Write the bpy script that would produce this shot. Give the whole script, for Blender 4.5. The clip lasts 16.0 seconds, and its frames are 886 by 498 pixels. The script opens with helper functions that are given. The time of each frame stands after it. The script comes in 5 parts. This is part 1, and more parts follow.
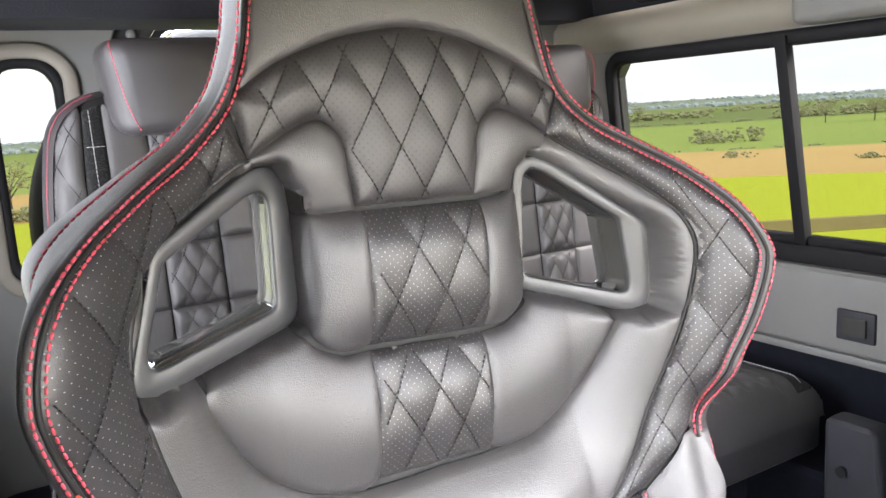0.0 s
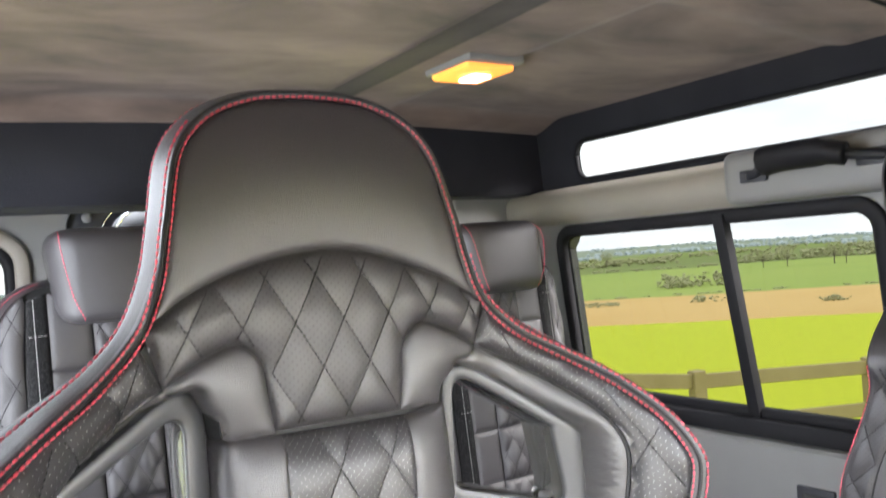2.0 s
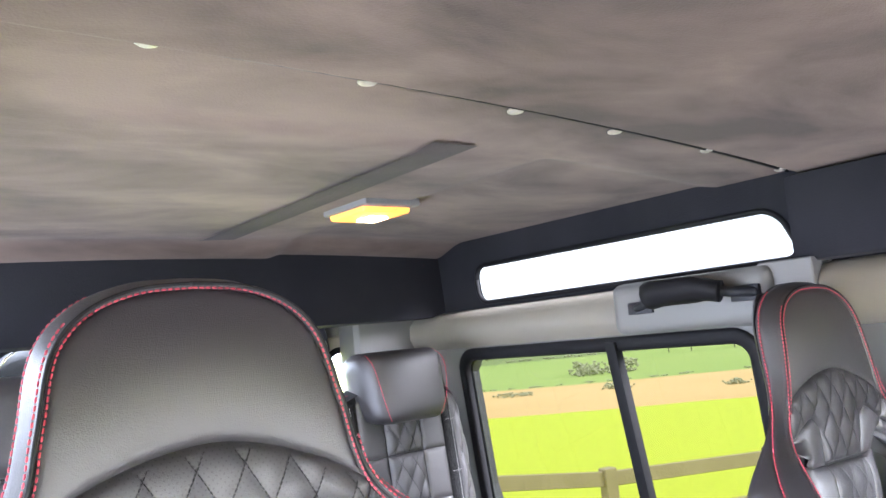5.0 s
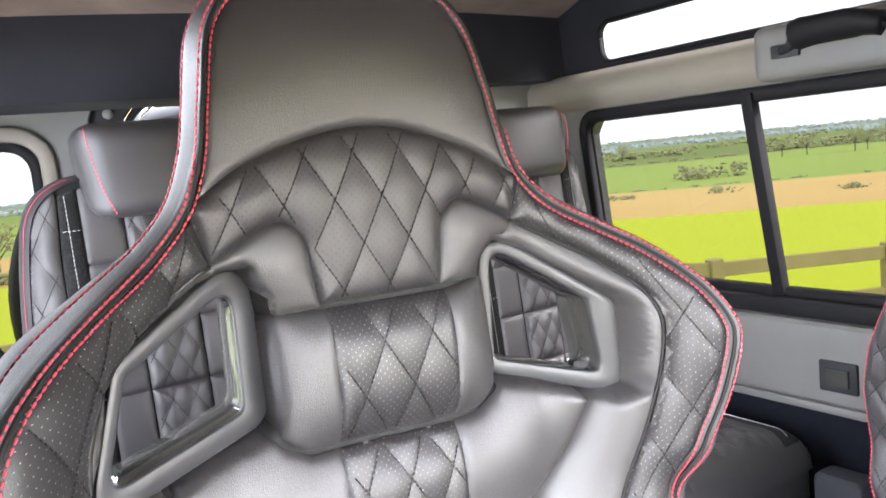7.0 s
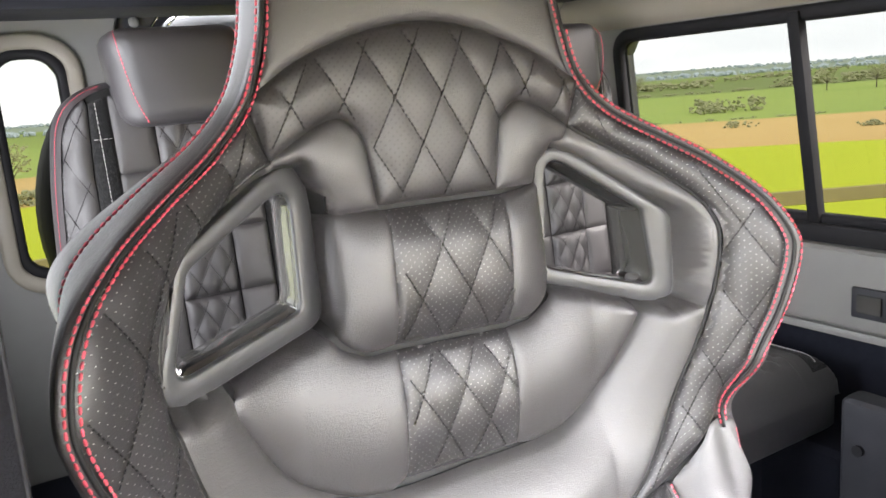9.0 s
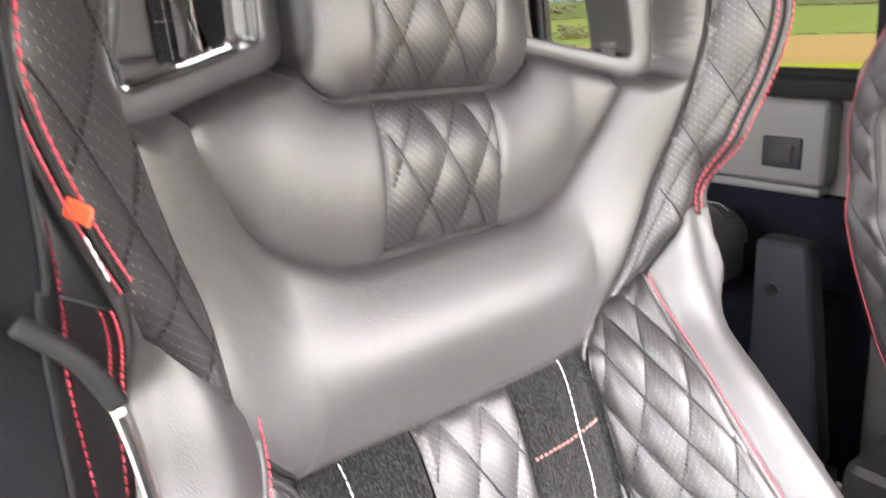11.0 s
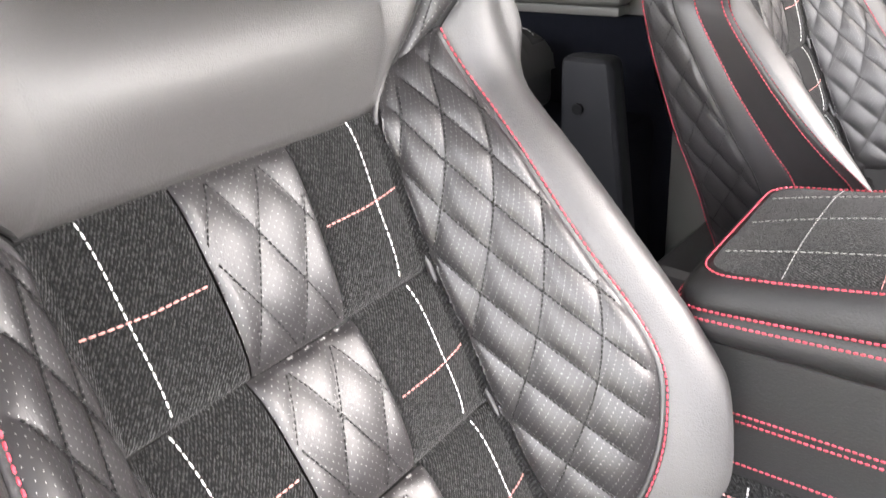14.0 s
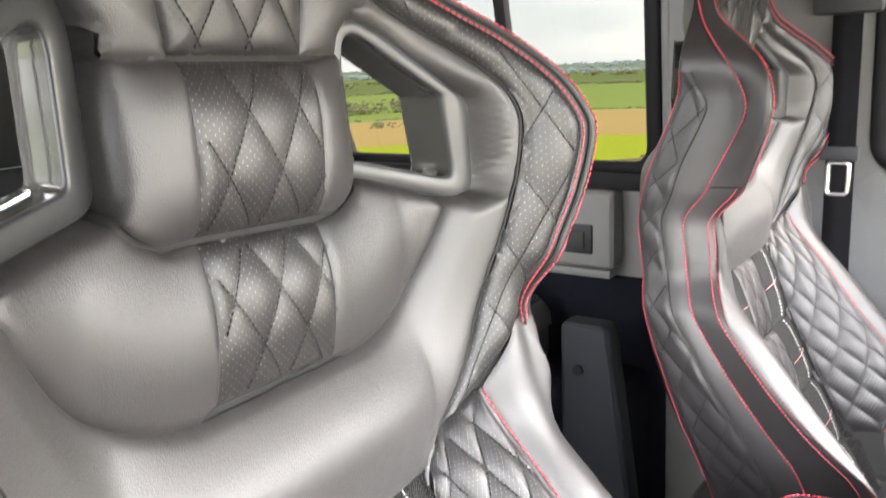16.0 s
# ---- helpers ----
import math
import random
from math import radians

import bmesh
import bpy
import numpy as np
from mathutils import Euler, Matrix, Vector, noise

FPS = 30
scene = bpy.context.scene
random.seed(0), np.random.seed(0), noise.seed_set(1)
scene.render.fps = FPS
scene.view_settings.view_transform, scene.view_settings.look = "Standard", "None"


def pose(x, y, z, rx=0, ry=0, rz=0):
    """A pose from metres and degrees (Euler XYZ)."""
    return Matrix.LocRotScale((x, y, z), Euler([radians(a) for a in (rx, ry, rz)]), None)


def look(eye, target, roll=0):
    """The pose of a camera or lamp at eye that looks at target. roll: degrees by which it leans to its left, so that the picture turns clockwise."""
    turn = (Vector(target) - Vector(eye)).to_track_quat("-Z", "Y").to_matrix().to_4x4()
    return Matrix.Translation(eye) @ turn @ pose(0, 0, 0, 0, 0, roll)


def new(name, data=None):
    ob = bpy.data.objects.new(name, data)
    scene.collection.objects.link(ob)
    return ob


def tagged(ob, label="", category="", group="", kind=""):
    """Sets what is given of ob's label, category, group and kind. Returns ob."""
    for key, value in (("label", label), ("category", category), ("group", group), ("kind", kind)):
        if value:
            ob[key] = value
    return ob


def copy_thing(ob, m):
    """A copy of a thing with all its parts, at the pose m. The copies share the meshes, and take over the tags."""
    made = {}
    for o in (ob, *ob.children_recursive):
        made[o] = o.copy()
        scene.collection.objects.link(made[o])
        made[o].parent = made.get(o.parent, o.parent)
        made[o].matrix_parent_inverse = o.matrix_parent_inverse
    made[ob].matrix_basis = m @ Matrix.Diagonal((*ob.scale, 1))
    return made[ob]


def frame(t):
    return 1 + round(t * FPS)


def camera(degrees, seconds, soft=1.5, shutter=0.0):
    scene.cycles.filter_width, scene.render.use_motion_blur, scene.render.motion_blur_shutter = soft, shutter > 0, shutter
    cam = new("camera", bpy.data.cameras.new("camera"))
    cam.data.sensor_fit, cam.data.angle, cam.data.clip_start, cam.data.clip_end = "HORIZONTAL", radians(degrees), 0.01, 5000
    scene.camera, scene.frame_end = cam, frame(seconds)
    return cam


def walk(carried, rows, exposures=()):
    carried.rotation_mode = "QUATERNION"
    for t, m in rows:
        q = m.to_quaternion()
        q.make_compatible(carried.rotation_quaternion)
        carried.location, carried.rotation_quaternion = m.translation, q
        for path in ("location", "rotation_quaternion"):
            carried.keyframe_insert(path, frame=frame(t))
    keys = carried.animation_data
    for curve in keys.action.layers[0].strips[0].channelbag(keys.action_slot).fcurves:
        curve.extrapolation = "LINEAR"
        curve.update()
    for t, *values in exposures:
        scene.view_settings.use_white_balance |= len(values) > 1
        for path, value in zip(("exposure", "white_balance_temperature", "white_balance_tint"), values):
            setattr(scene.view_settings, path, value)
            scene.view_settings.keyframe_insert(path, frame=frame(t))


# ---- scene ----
cam = camera(58.2, 16.0, shutter=0.5)
METRES, EYE, TILT, LEAN, TURN = 1.0, 1.5, -10.0, 3.5, -31.5
ROWS = [
    (0.0, 0.0, 0.0, 0.0, -0.0, 0.0, 0.0),
    (0.5, 0.0036, 0.0131, -0.0052, -0.66, -0.22, 0.2),
    (1.0, 0.0089, 0.0056, 0.0129, -1.41, 2.49, 0.25),
    (1.5, 0.0147, -0.0007, 0.0287, -1.76, 5.89, 0.55),
    (2.0, 0.0433, -0.0073, 0.0603, -1.83, 10.56, 1.0),
    (2.5, 0.048, -0.0201, 0.0718, -3.06, 14.17, 1.49),
    (3.0, 0.0515, -0.0192, 0.0784, -5.78, 17.68, 2.2),
    (5.5, 0.0696, -0.0512, 0.1435, -7.89, 16.49, 3.34),
    (6.0, 0.0474, -0.0331, 0.1052, -4.13, 10.46, 3.04),
    (6.5, 0.0258, -0.0139, 0.0538, -1.82, 6.02, 2.83),
    (7.0, 0.0234, -0.0059, 0.0405, -0.58, 3.25, 2.28),
    (7.5, 0.0241, -0.0056, 0.039, 0.12, 1.39, 1.85),
    (8.0, 0.0238, -0.0042, 0.0335, 0.51, 0.31, 1.6),
    (10.5, -0.1062, 0.0696, -0.0662, -4.83, -5.52, 0.58),
    (11.0, -0.1068, 0.0981, -0.1229, -9.38, -7.26, 1.32),
    (11.5, -0.0984, 0.1221, -0.1778, -13.86, -9.6, 2.03),
    (12.0, -0.0795, 0.1365, -0.2278, -17.33, -11.73, 2.59),
    (12.5, -0.068, 0.1418, -0.2536, -19.95, -13.71, 2.84),
    (13.0, -0.0605, 0.1469, -0.2689, -21.49, -15.07, 2.9),
    (13.5, -0.0605, 0.1475, -0.2683, -22.18, -15.46, 3.0),
    (14.0, -0.0621, 0.1457, -0.2571, -22.14, -14.68, 3.3),
    (14.5, -0.0671, 0.1405, -0.2155, -21.4, -12.38, 3.67),
    (15.0, -0.0777, 0.135, -0.1733, -20.93, -9.07, 3.88),
    (15.5, -0.0985, 0.1315, -0.1144, -21.59, -5.56, 3.74),
    (16.0, -0.1302, 0.1293, -0.0757, -24.26, -2.68, 3.52),
]
walk(cam, [(t, pose(0, 0, EYE, TILT, LEAN, TURN) @ pose(METRES * x, METRES * y, METRES * z, 90 + pitch, roll, yaw)) for t, x, y, z, yaw, pitch, roll in ROWS],
     [(0.0, 5.62, 6400, 17), (1.6, 5.7, 6300, 16), (3.0, 5.3, 6000, 15), (5.5, 6.25, 5600, 20), (6.5, 6.02, 6000, 19), (8.0, 5.58, 6400, 17), (10.5, 5.58, 6700, 16), (11.5, 5.35, 6800, 18), (13.0, 5.12, 6800, 17), (14.5, 5.2, 6800, 15), (16.0, 5.42, 6700, 14)])

# ---- world and sun: bright overcast ----
world = bpy.data.worlds.new("overcast")
scene.world = world
world.use_nodes = True
wn, wl = world.node_tree.nodes, world.node_tree.links
wn.clear()
w_out = wn.new("ShaderNodeOutputWorld")
w_bg = wn.new("ShaderNodeBackground")
w_sky = wn.new("ShaderNodeTexSky")
w_sky.sky_type, w_sky.sun_disc = "NISHITA", False
w_sky.sun_elevation, w_sky.sun_rotation = radians(34), radians(151)
w_tc = wn.new("ShaderNodeTexCoord")
w_map = wn.new("ShaderNodeMapping")
w_map.inputs["Scale"].default_value = (1.5, 1.5, 6.0)
w_noise = wn.new("ShaderNodeTexNoise")
w_noise.inputs["Scale"].default_value, w_noise.inputs["Detail"].default_value = 2.2, 6
w_ramp = wn.new("ShaderNodeValToRGB")
w_ramp.color_ramp.elements[0].position, w_ramp.color_ramp.elements[0].color = 0.35, (7.0, 7.4, 7.9, 1)
w_ramp.color_ramp.elements[1].position, w_ramp.color_ramp.elements[1].color = 0.68, (10.4, 10.5, 10.4, 1)
w_mix = wn.new("ShaderNodeMix")
w_mix.data_type = "RGBA"
w_mix.inputs["Factor"].default_value = 0.88
wl.new(w_tc.outputs["Generated"], w_map.inputs["Vector"])
wl.new(w_map.outputs["Vector"], w_noise.inputs["Vector"])
wl.new(w_noise.outputs["Fac"], w_ramp.inputs["Fac"])
wl.new(w_sky.outputs["Color"], w_mix.inputs[6])
wl.new(w_ramp.outputs["Color"], w_mix.inputs[7])
wl.new(w_mix.outputs[2], w_bg.inputs["Color"])
wl.new(w_bg.outputs["Background"], w_out.inputs["Surface"])
w_bg.inputs["Strength"].default_value = 0.075
sun = new("sun", bpy.data.lights.new("sun", "SUN"))
sun.data.energy, sun.data.angle, sun.data.color = 0.50, radians(38), (1.0, 0.96, 0.9)
sun.matrix_world = look((0, 0, 0), (-0.40, 0.72, -0.56))
# added fill lamp outside the unseen side window on the camera's side, brightening the sky light
for nm, place, wide, tall, power in (("window_fill", (-0.142, 1.105, 1.39), 0.76, 0.36, 0.46),):
    lm = new(nm, bpy.data.lights.new(nm, "AREA"))
    lm.data.shape, lm.data.size, lm.data.size_y = "RECTANGLE", wide, tall
    lm.data.energy, lm.data.color = power, (0.93, 0.97, 1.0)
    lm.matrix_world = look(place, (place[0] + 1, place[1], place[2]))


# ---- materials ----
def material(name):
    m = bpy.data.materials.new(name)
    m.use_nodes = True
    b = m.node_tree.nodes["Principled BSDF"]
    return m, m.node_tree.nodes, m.node_tree.links, b


def node(nodes, kind, **values):
    n = nodes.new(kind)
    for k, v in values.items():
        n.inputs[k].default_value = v
    return n


def math_node(nodes, links, op, a, b=None):
    n = nodes.new("ShaderNodeMath")
    n.operation = op
    for i, v in enumerate((a, b)):
        if v is None:
            continue
        if isinstance(v, (int, float)):
            n.inputs[i].default_value = v
        else:
            links.new(v, n.inputs[i])
    return n.outputs[0]


def mix_colour(nodes, links, fac, a, b):
    n = nodes.new("ShaderNodeMix")
    n.data_type = "RGBA"
    for slot, v in ((0, fac), (6, a), (7, b)):
        if isinstance(v, tuple):
            n.inputs[slot].default_value = (*v, 1)
        elif isinstance(v, float):
            n.inputs[slot].default_value = v
        else:
            links.new(v, n.inputs[slot])
    return n.outputs[2]


def surface(name, dark, light, rough=0.5, scale=20.0, bump=0.1, bump_scale=200.0, metal=0.0, rough_var=0.1, dist=0.002, coat=0.0):
    """Two-scale noise colour, roughness variation and a fine bump."""
    m, n, l, b = material(name)
    tc = n.new("ShaderNodeTexCoord")
    big = node(n, "ShaderNodeTexNoise", Scale=scale, Detail=6.0, Roughness=0.6)
    fine = node(n, "ShaderNodeTexNoise", Scale=bump_scale, Detail=3.0)
    l.new(tc.outputs["Object"], big.inputs["Vector"])
    l.new(tc.outputs["Object"], fine.inputs["Vector"])
    l.new(mix_colour(n, l, big.outputs["Fac"], dark, light), b.inputs["Base Color"])
    r = math_node(n, l, "MULTIPLY_ADD", big.outputs["Fac"], rough_var)
    r.node.inputs[2].default_value = rough - rough_var / 2
    l.new(r, b.inputs["Roughness"])
    b.inputs["Metallic"].default_value = metal
    b.inputs["Coat Weight"].default_value = coat
    bp = node(n, "ShaderNodeBump", Strength=bump, Distance=dist)
    l.new(fine.outputs["Fac"], bp.inputs["Height"])
    l.new(bp.outputs["Normal"], b.inputs["Normal"])
    return m


def leather(name, dark, light, rough=0.4, holes=None, size=0.072):
    """Grained hide with fine wrinkles; holes is the colour of rows of punched dots, spaced in UV metres."""
    m, n, l, b = material(name)
    tc = n.new("ShaderNodeTexCoord")
    big = node(n, "ShaderNodeTexNoise", Scale=9.0, Detail=5.0, Roughness=0.6)
    grain = node(n, "ShaderNodeTexVoronoi", Scale=780.0)
    stretch = n.new("ShaderNodeMapping")
    stretch.inputs["Scale"].default_value = (1.0, 1.0, 2.6)
    stretch.inputs["Rotation"].default_value = (radians(8), radians(-14), radians(20))
    crease = node(n, "ShaderNodeTexNoise", Scale=120.0, Detail=5.0, Distortion=1.6)
    soft = node(n, "ShaderNodeTexNoise", Scale=17.0, Detail=2.0, Distortion=0.5)
    for t in (big, grain, soft):
        l.new(tc.outputs["Object"], t.inputs["Vector"])
    l.new(tc.outputs["Object"], stretch.inputs["Vector"])
    l.new(stretch.outputs["Vector"], crease.inputs["Vector"])
    base = mix_colour(n, l, big.outputs["Fac"], dark, light)
    # wrinkles show only in places, as hide creases where it is stretched
    patch = math_node(n, l, "MULTIPLY", math_node(n, l, "SUBTRACT", big.outputs["Fac"], 0.35), 2.2)
    patch.node.use_clamp = True
    h1 = math_node(n, l, "MULTIPLY", grain.outputs["Distance"], 0.42)
    h2 = math_node(n, l, "ADD", h1, math_node(n, l, "MULTIPLY", math_node(n, l, "MULTIPLY", crease.outputs["Fac"], patch), 1.3))
    h3 = math_node(n, l, "MULTIPLY_ADD", soft.outputs["Fac"], 0.9)
    l.new(h2, h3.node.inputs[2])
    height = h3
    if holes:
        sep = n.new("ShaderNodeSeparateXYZ")
        l.new(tc.outputs["UV"], sep.inputs[0])
        s = 1 / 0.0068
        x = math_node(n, l, "MULTIPLY", sep.outputs[0], s)
        y = math_node(n, l, "MULTIPLY", sep.outputs[1], s)
        p = math_node(n, l, "ADD", x, y)
        q = math_node(n, l, "SUBTRACT", x, y)
        fp = math_node(n, l, "PINGPONG", p, 0.5)
        fq = math_node(n, l, "PINGPONG", q, 0.5)
        d = math_node(n, l, "SQRT", math_node(n, l, "ADD", math_node(n, l, "MULTIPLY", fp, fp), math_node(n, l, "MULTIPLY", fq, fq)))
        dot = math_node(n, l, "LESS_THAN", d, size)
        base = mix_colour(n, l, dot, base, holes)
        height = math_node(n, l, "SUBTRACT", h3, math_node(n, l, "MULTIPLY", dot, 1.0))
    l.new(base, b.inputs["Base Color"])
    r = math_node(n, l, "MULTIPLY_ADD", crease.outputs["Fac"], 0.16)
    r.node.inputs[2].default_value = rough - 0.08
    l.new(r, b.inputs["Roughness"])
    b.inputs["Specular IOR Level"].default_value = 0.5 if holes else 0.7
    bp = node(n, "ShaderNodeBump", Strength=0.28 if holes else 0.48, Distance=0.0009)
    l.new(height, bp.inputs["Height"])
    l.new(bp.outputs["Normal"], b.inputs["Normal"])
    return m


def tweed(name, a, c):
    """Twill cloth: fine diagonal ribs broken by speckle."""
    m, n, l, b = material(name)
    tc = n.new("ShaderNodeTexCoord")
    mp = n.new("ShaderNodeMapping")
    mp.inputs["Rotation"].default_value = (0, 0, radians(38))
    l.new(tc.outputs["UV"], mp.inputs["Vector"])
    wave = node(n, "ShaderNodeTexWave", Scale=135.0, Distortion=3.2, Detail=3.0)
    wave.inputs["Detail Scale"].default_value = 3.0
    l.new(mp.outputs["Vector"], wave.inputs["Vector"])
    speck = node(n, "ShaderNodeTexNoise", Scale=420.0, Detail=3.0)
    l.new(tc.outputs["Object"], speck.inputs["Vector"])
    fleck = math_node(n, l, "POWER", math_node(n, l, "MULTIPLY", speck.outputs["Fac"], 1.75), 4.0)
    f = math_node(n, l, "MULTIPLY", wave.outputs["Fac"], fleck)
    l.new(mix_colour(n, l, math_node(n, l, "MULTIPLY", f, 1.05), a, c), b.inputs["Base Color"])
    b.inputs["Roughness"].default_value = 0.95
    b.inputs["Specular IOR Level"].default_value = 0.2
    b.inputs["Sheen Weight"].default_value = 0.08
    bp = node(n, "ShaderNodeBump", Strength=0.7, Distance=0.0012)
    l.new(f, bp.inputs["Height"])
    l.new(bp.outputs["Normal"], b.inputs["Normal"])
    return m


def suede(name, a, c, sheen=0.3):
    """Brushed nap: large hand-marked patches over a fine pile."""
    m, n, l, b = material(name)
    tc = n.new("ShaderNodeTexCoord")
    mp = n.new("ShaderNodeMapping")
    mp.inputs["Scale"].default_value = (1.0, 1.7, 1.0)
    mp.inputs["Rotation"].default_value = (0, 0, radians(25))
    l.new(tc.outputs["Object"], mp.inputs["Vector"])
    big = node(n, "ShaderNodeTexNoise", Scale=3.0, Detail=5.0, Roughness=0.55, Distortion=0.35)
    pile = node(n, "ShaderNodeTexNoise", Scale=350.0, Detail=2.0)
    l.new(mp.outputs["Vector"], big.inputs["Vector"])
    l.new(tc.outputs["Object"], pile.inputs["Vector"])
    ramp = n.new("ShaderNodeValToRGB")
    ramp.color_ramp.elements[0].position, ramp.color_ramp.elements[1].position = 0.34, 0.66
    l.new(big.outputs["Fac"], ramp.inputs["Fac"])
    l.new(mix_colour(n, l, ramp.outputs["Color"], a, c), b.inputs["Base Color"])
    b.inputs["Roughness"].default_value = 0.9
    b.inputs["Specular IOR Level"].default_value = 0.2
    b.inputs["Sheen Weight"].default_value = sheen
    bp = node(n, "ShaderNodeBump", Strength=0.3, Distance=0.002)
    l.new(pile.outputs["Fac"], bp.inputs["Height"])
    l.new(bp.outputs["Normal"], b.inputs["Normal"])
    return m


def glow(name, colour, strength):
    m, n, l, b = material(name)
    b.inputs["Base Color"].default_value = (*colour, 1)
    b.inputs["Emission Color"].default_value = (*colour, 1)
    b.inputs["Emission Strength"].default_value = strength
    return m


M_LEATHER = leather("black_leather", (0.016, 0.0148, 0.0156), (0.026, 0.0242, 0.0250), 0.47)
# same perforated leather twice: darker with pale dots, lighter with black dots
M_PERF = leather("perforated_leather", (0.0105, 0.0097, 0.0104), (0.0172, 0.0159, 0.0166), 0.43, holes=(0.25, 0.245, 0.24), size=0.070)
M_PERFDARK = leather("black_dot_leather", (0.015, 0.0138, 0.0148), (0.024, 0.0222, 0.0230), 0.46, holes=(0.001, 0.001, 0.001), size=0.15)
# black leather lightened twice: sky sheen on roll, cushion and bolster covers is painted in
M_LIT = leather("sky_lit_leather", (0.029, 0.0275, 0.0275), (0.039, 0.037, 0.0365), 0.48)
M_COVER = leather("faintly_lit_leather", (0.020, 0.0188, 0.0190), (0.028, 0.0264, 0.0266), 0.46)
# the console's shade is put into this darker, duller leather
M_CONSOLE = surface("shaded_console_leather", (0.006, 0.006, 0.0065), (0.011, 0.0105, 0.011), 0.58, 14, 0.25, 420)
M_TWEED = tweed("charcoal_tweed", (0.0026, 0.0026, 0.0028), (0.019, 0.0187, 0.0185))
M_RED = surface("red_thread", (0.34, 0.028, 0.05), (0.50, 0.055, 0.08), 0.6, 200)
M_WHITE = surface("white_thread", (0.62, 0.61, 0.58), (0.80, 0.79, 0.76), 0.7, 200)
# white thread in a greyer tone, for the lid and the rear seats
M_FAINT = surface("greyish_white_thread", (0.26, 0.26, 0.25), (0.36, 0.355, 0.34), 0.8, 200)
M_PINK = surface("pink_thread", (0.55, 0.22, 0.20), (0.68, 0.33, 0.30), 0.7, 200)
M_BLACK = surface("black_thread", (0.008, 0.008, 0.008), (0.016, 0.016, 0.016), 0.6, 200)
M_BEZEL = surface("satin_grey_plastic", (0.022, 0.0225, 0.024), (0.030, 0.0305, 0.032), 0.40, 30, 0.05, 500)
M_GLOSS = surface("gloss_black_plastic", (0.03, 0.03, 0.028), (0.045, 0.044, 0.04), 0.08, 30, 0.01, 300, rough_var=0.04, coat=0.6)
M_TRIM = surface("grey_trim_plastic", (0.112, 0.113, 0.107), (0.138, 0.139, 0.131), 0.55, 12, 0.12, 420)
M_BEIGE = surface("pale_trim_plastic", (0.160, 0.146, 0.118), (0.20, 0.184, 0.150), 0.55, 10, 0.12, 420)
M_DOOR = surface("dark_grey_door_trim", (0.075, 0.075, 0.078), (0.095, 0.095, 0.098), 0.6, 12, 0.12, 420)
M_DARK = surface("dark_plastic", (0.012, 0.013, 0.016), (0.022, 0.023, 0.027), 0.5, 15, 0.12, 400)
M_RUBBER = surface("black_rubber", (0.005, 0.005, 0.006), (0.010, 0.010, 0.011), 0.62, 30, 0.08, 300)
M_CARPET = surface("black_carpet", (0.004, 0.005, 0.008), (0.010, 0.011, 0.016), 0.95, 60, 0.6, 700, dist=0.004)
M_HEAD = suede("brown_suede_headlining", (0.046, 0.0338, 0.0268), (0.150, 0.110, 0.086), 0.05)
M_HEADDARK = suede("dark_suede_trim", (0.007, 0.0075, 0.010), (0.014, 0.0145, 0.018), 0.02)
# suede darkened to hold the shade of the headlining's step
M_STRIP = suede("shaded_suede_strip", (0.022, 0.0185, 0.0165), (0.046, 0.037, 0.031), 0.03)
M_STUD = surface("pale_metal_stud", (0.34, 0.32, 0.27), (0.44, 0.42, 0.36), 0.35, 60, 0.02, metal=0.3)
M_CHROME = surface("worn_chrome", (0.6, 0.6, 0.6), (0.75, 0.75, 0.75), 0.2, 60, 0.02, metal=1.0)
M_WEB = surface("black_webbing", (0.004, 0.004, 0.005), (0.009, 0.009, 0.011), 0.95, 60, 0.5, 900, dist=0.001)
M_BODY = surface("dark_body_paint", (0.03, 0.032, 0.036), (0.036, 0.038, 0.042), 0.3, 4, 0.0, coat=0.5)
M_ORANGE = surface("orange_tag_cloth", (0.75, 0.09, 0.035), (0.9, 0.13, 0.05), 0.7, 120)
M_LAMP = glow("warm_lamp_lens", (1.0, 0.30, 0.045), 0.028)
M_BULB = glow("lamp_bulb", (1.0, 0.72, 0.35), 0.8)
M_FENCE = surface("weathered_fence_wood", (0.24, 0.19, 0.08), (0.38, 0.31, 0.15), 0.85, 6, 0.5, 40, dist=0.01)
# distance haze is put into these two foliage colours, most in the woods
M_LEAF = surface("hedge_foliage", (0.24, 0.26, 0.12), (0.40, 0.39, 0.21), 0.8, 3, 0.4, 20, dist=0.05)
M_WOOD = surface("hazed_wood_foliage", (0.34, 0.41, 0.42), (0.44, 0.50, 0.50), 0.9, 0.05, 0.0)
M_BARK = surface("bark", (0.07, 0.055, 0.04), (0.13, 0.10, 0.08), 0.9, 6, 0.5, 30, dist=0.01)


for dull, level in ((M_RUBBER, 0.15), (M_CARPET, 0.1), (M_WEB, 0.1), (M_BLACK, 0.2), (M_DARK, 0.25), (M_TWEED, 0.12)):
    dull.node_tree.nodes["Principled BSDF"].inputs["Specular IOR Level"].default_value = level


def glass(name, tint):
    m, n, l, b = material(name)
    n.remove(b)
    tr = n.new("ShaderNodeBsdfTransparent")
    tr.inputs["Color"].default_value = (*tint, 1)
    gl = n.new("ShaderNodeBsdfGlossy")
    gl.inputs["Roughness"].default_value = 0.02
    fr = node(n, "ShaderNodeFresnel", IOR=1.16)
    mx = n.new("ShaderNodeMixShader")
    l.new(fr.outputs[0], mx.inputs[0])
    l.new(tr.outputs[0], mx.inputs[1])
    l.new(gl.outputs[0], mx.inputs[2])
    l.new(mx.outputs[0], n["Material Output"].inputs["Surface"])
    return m


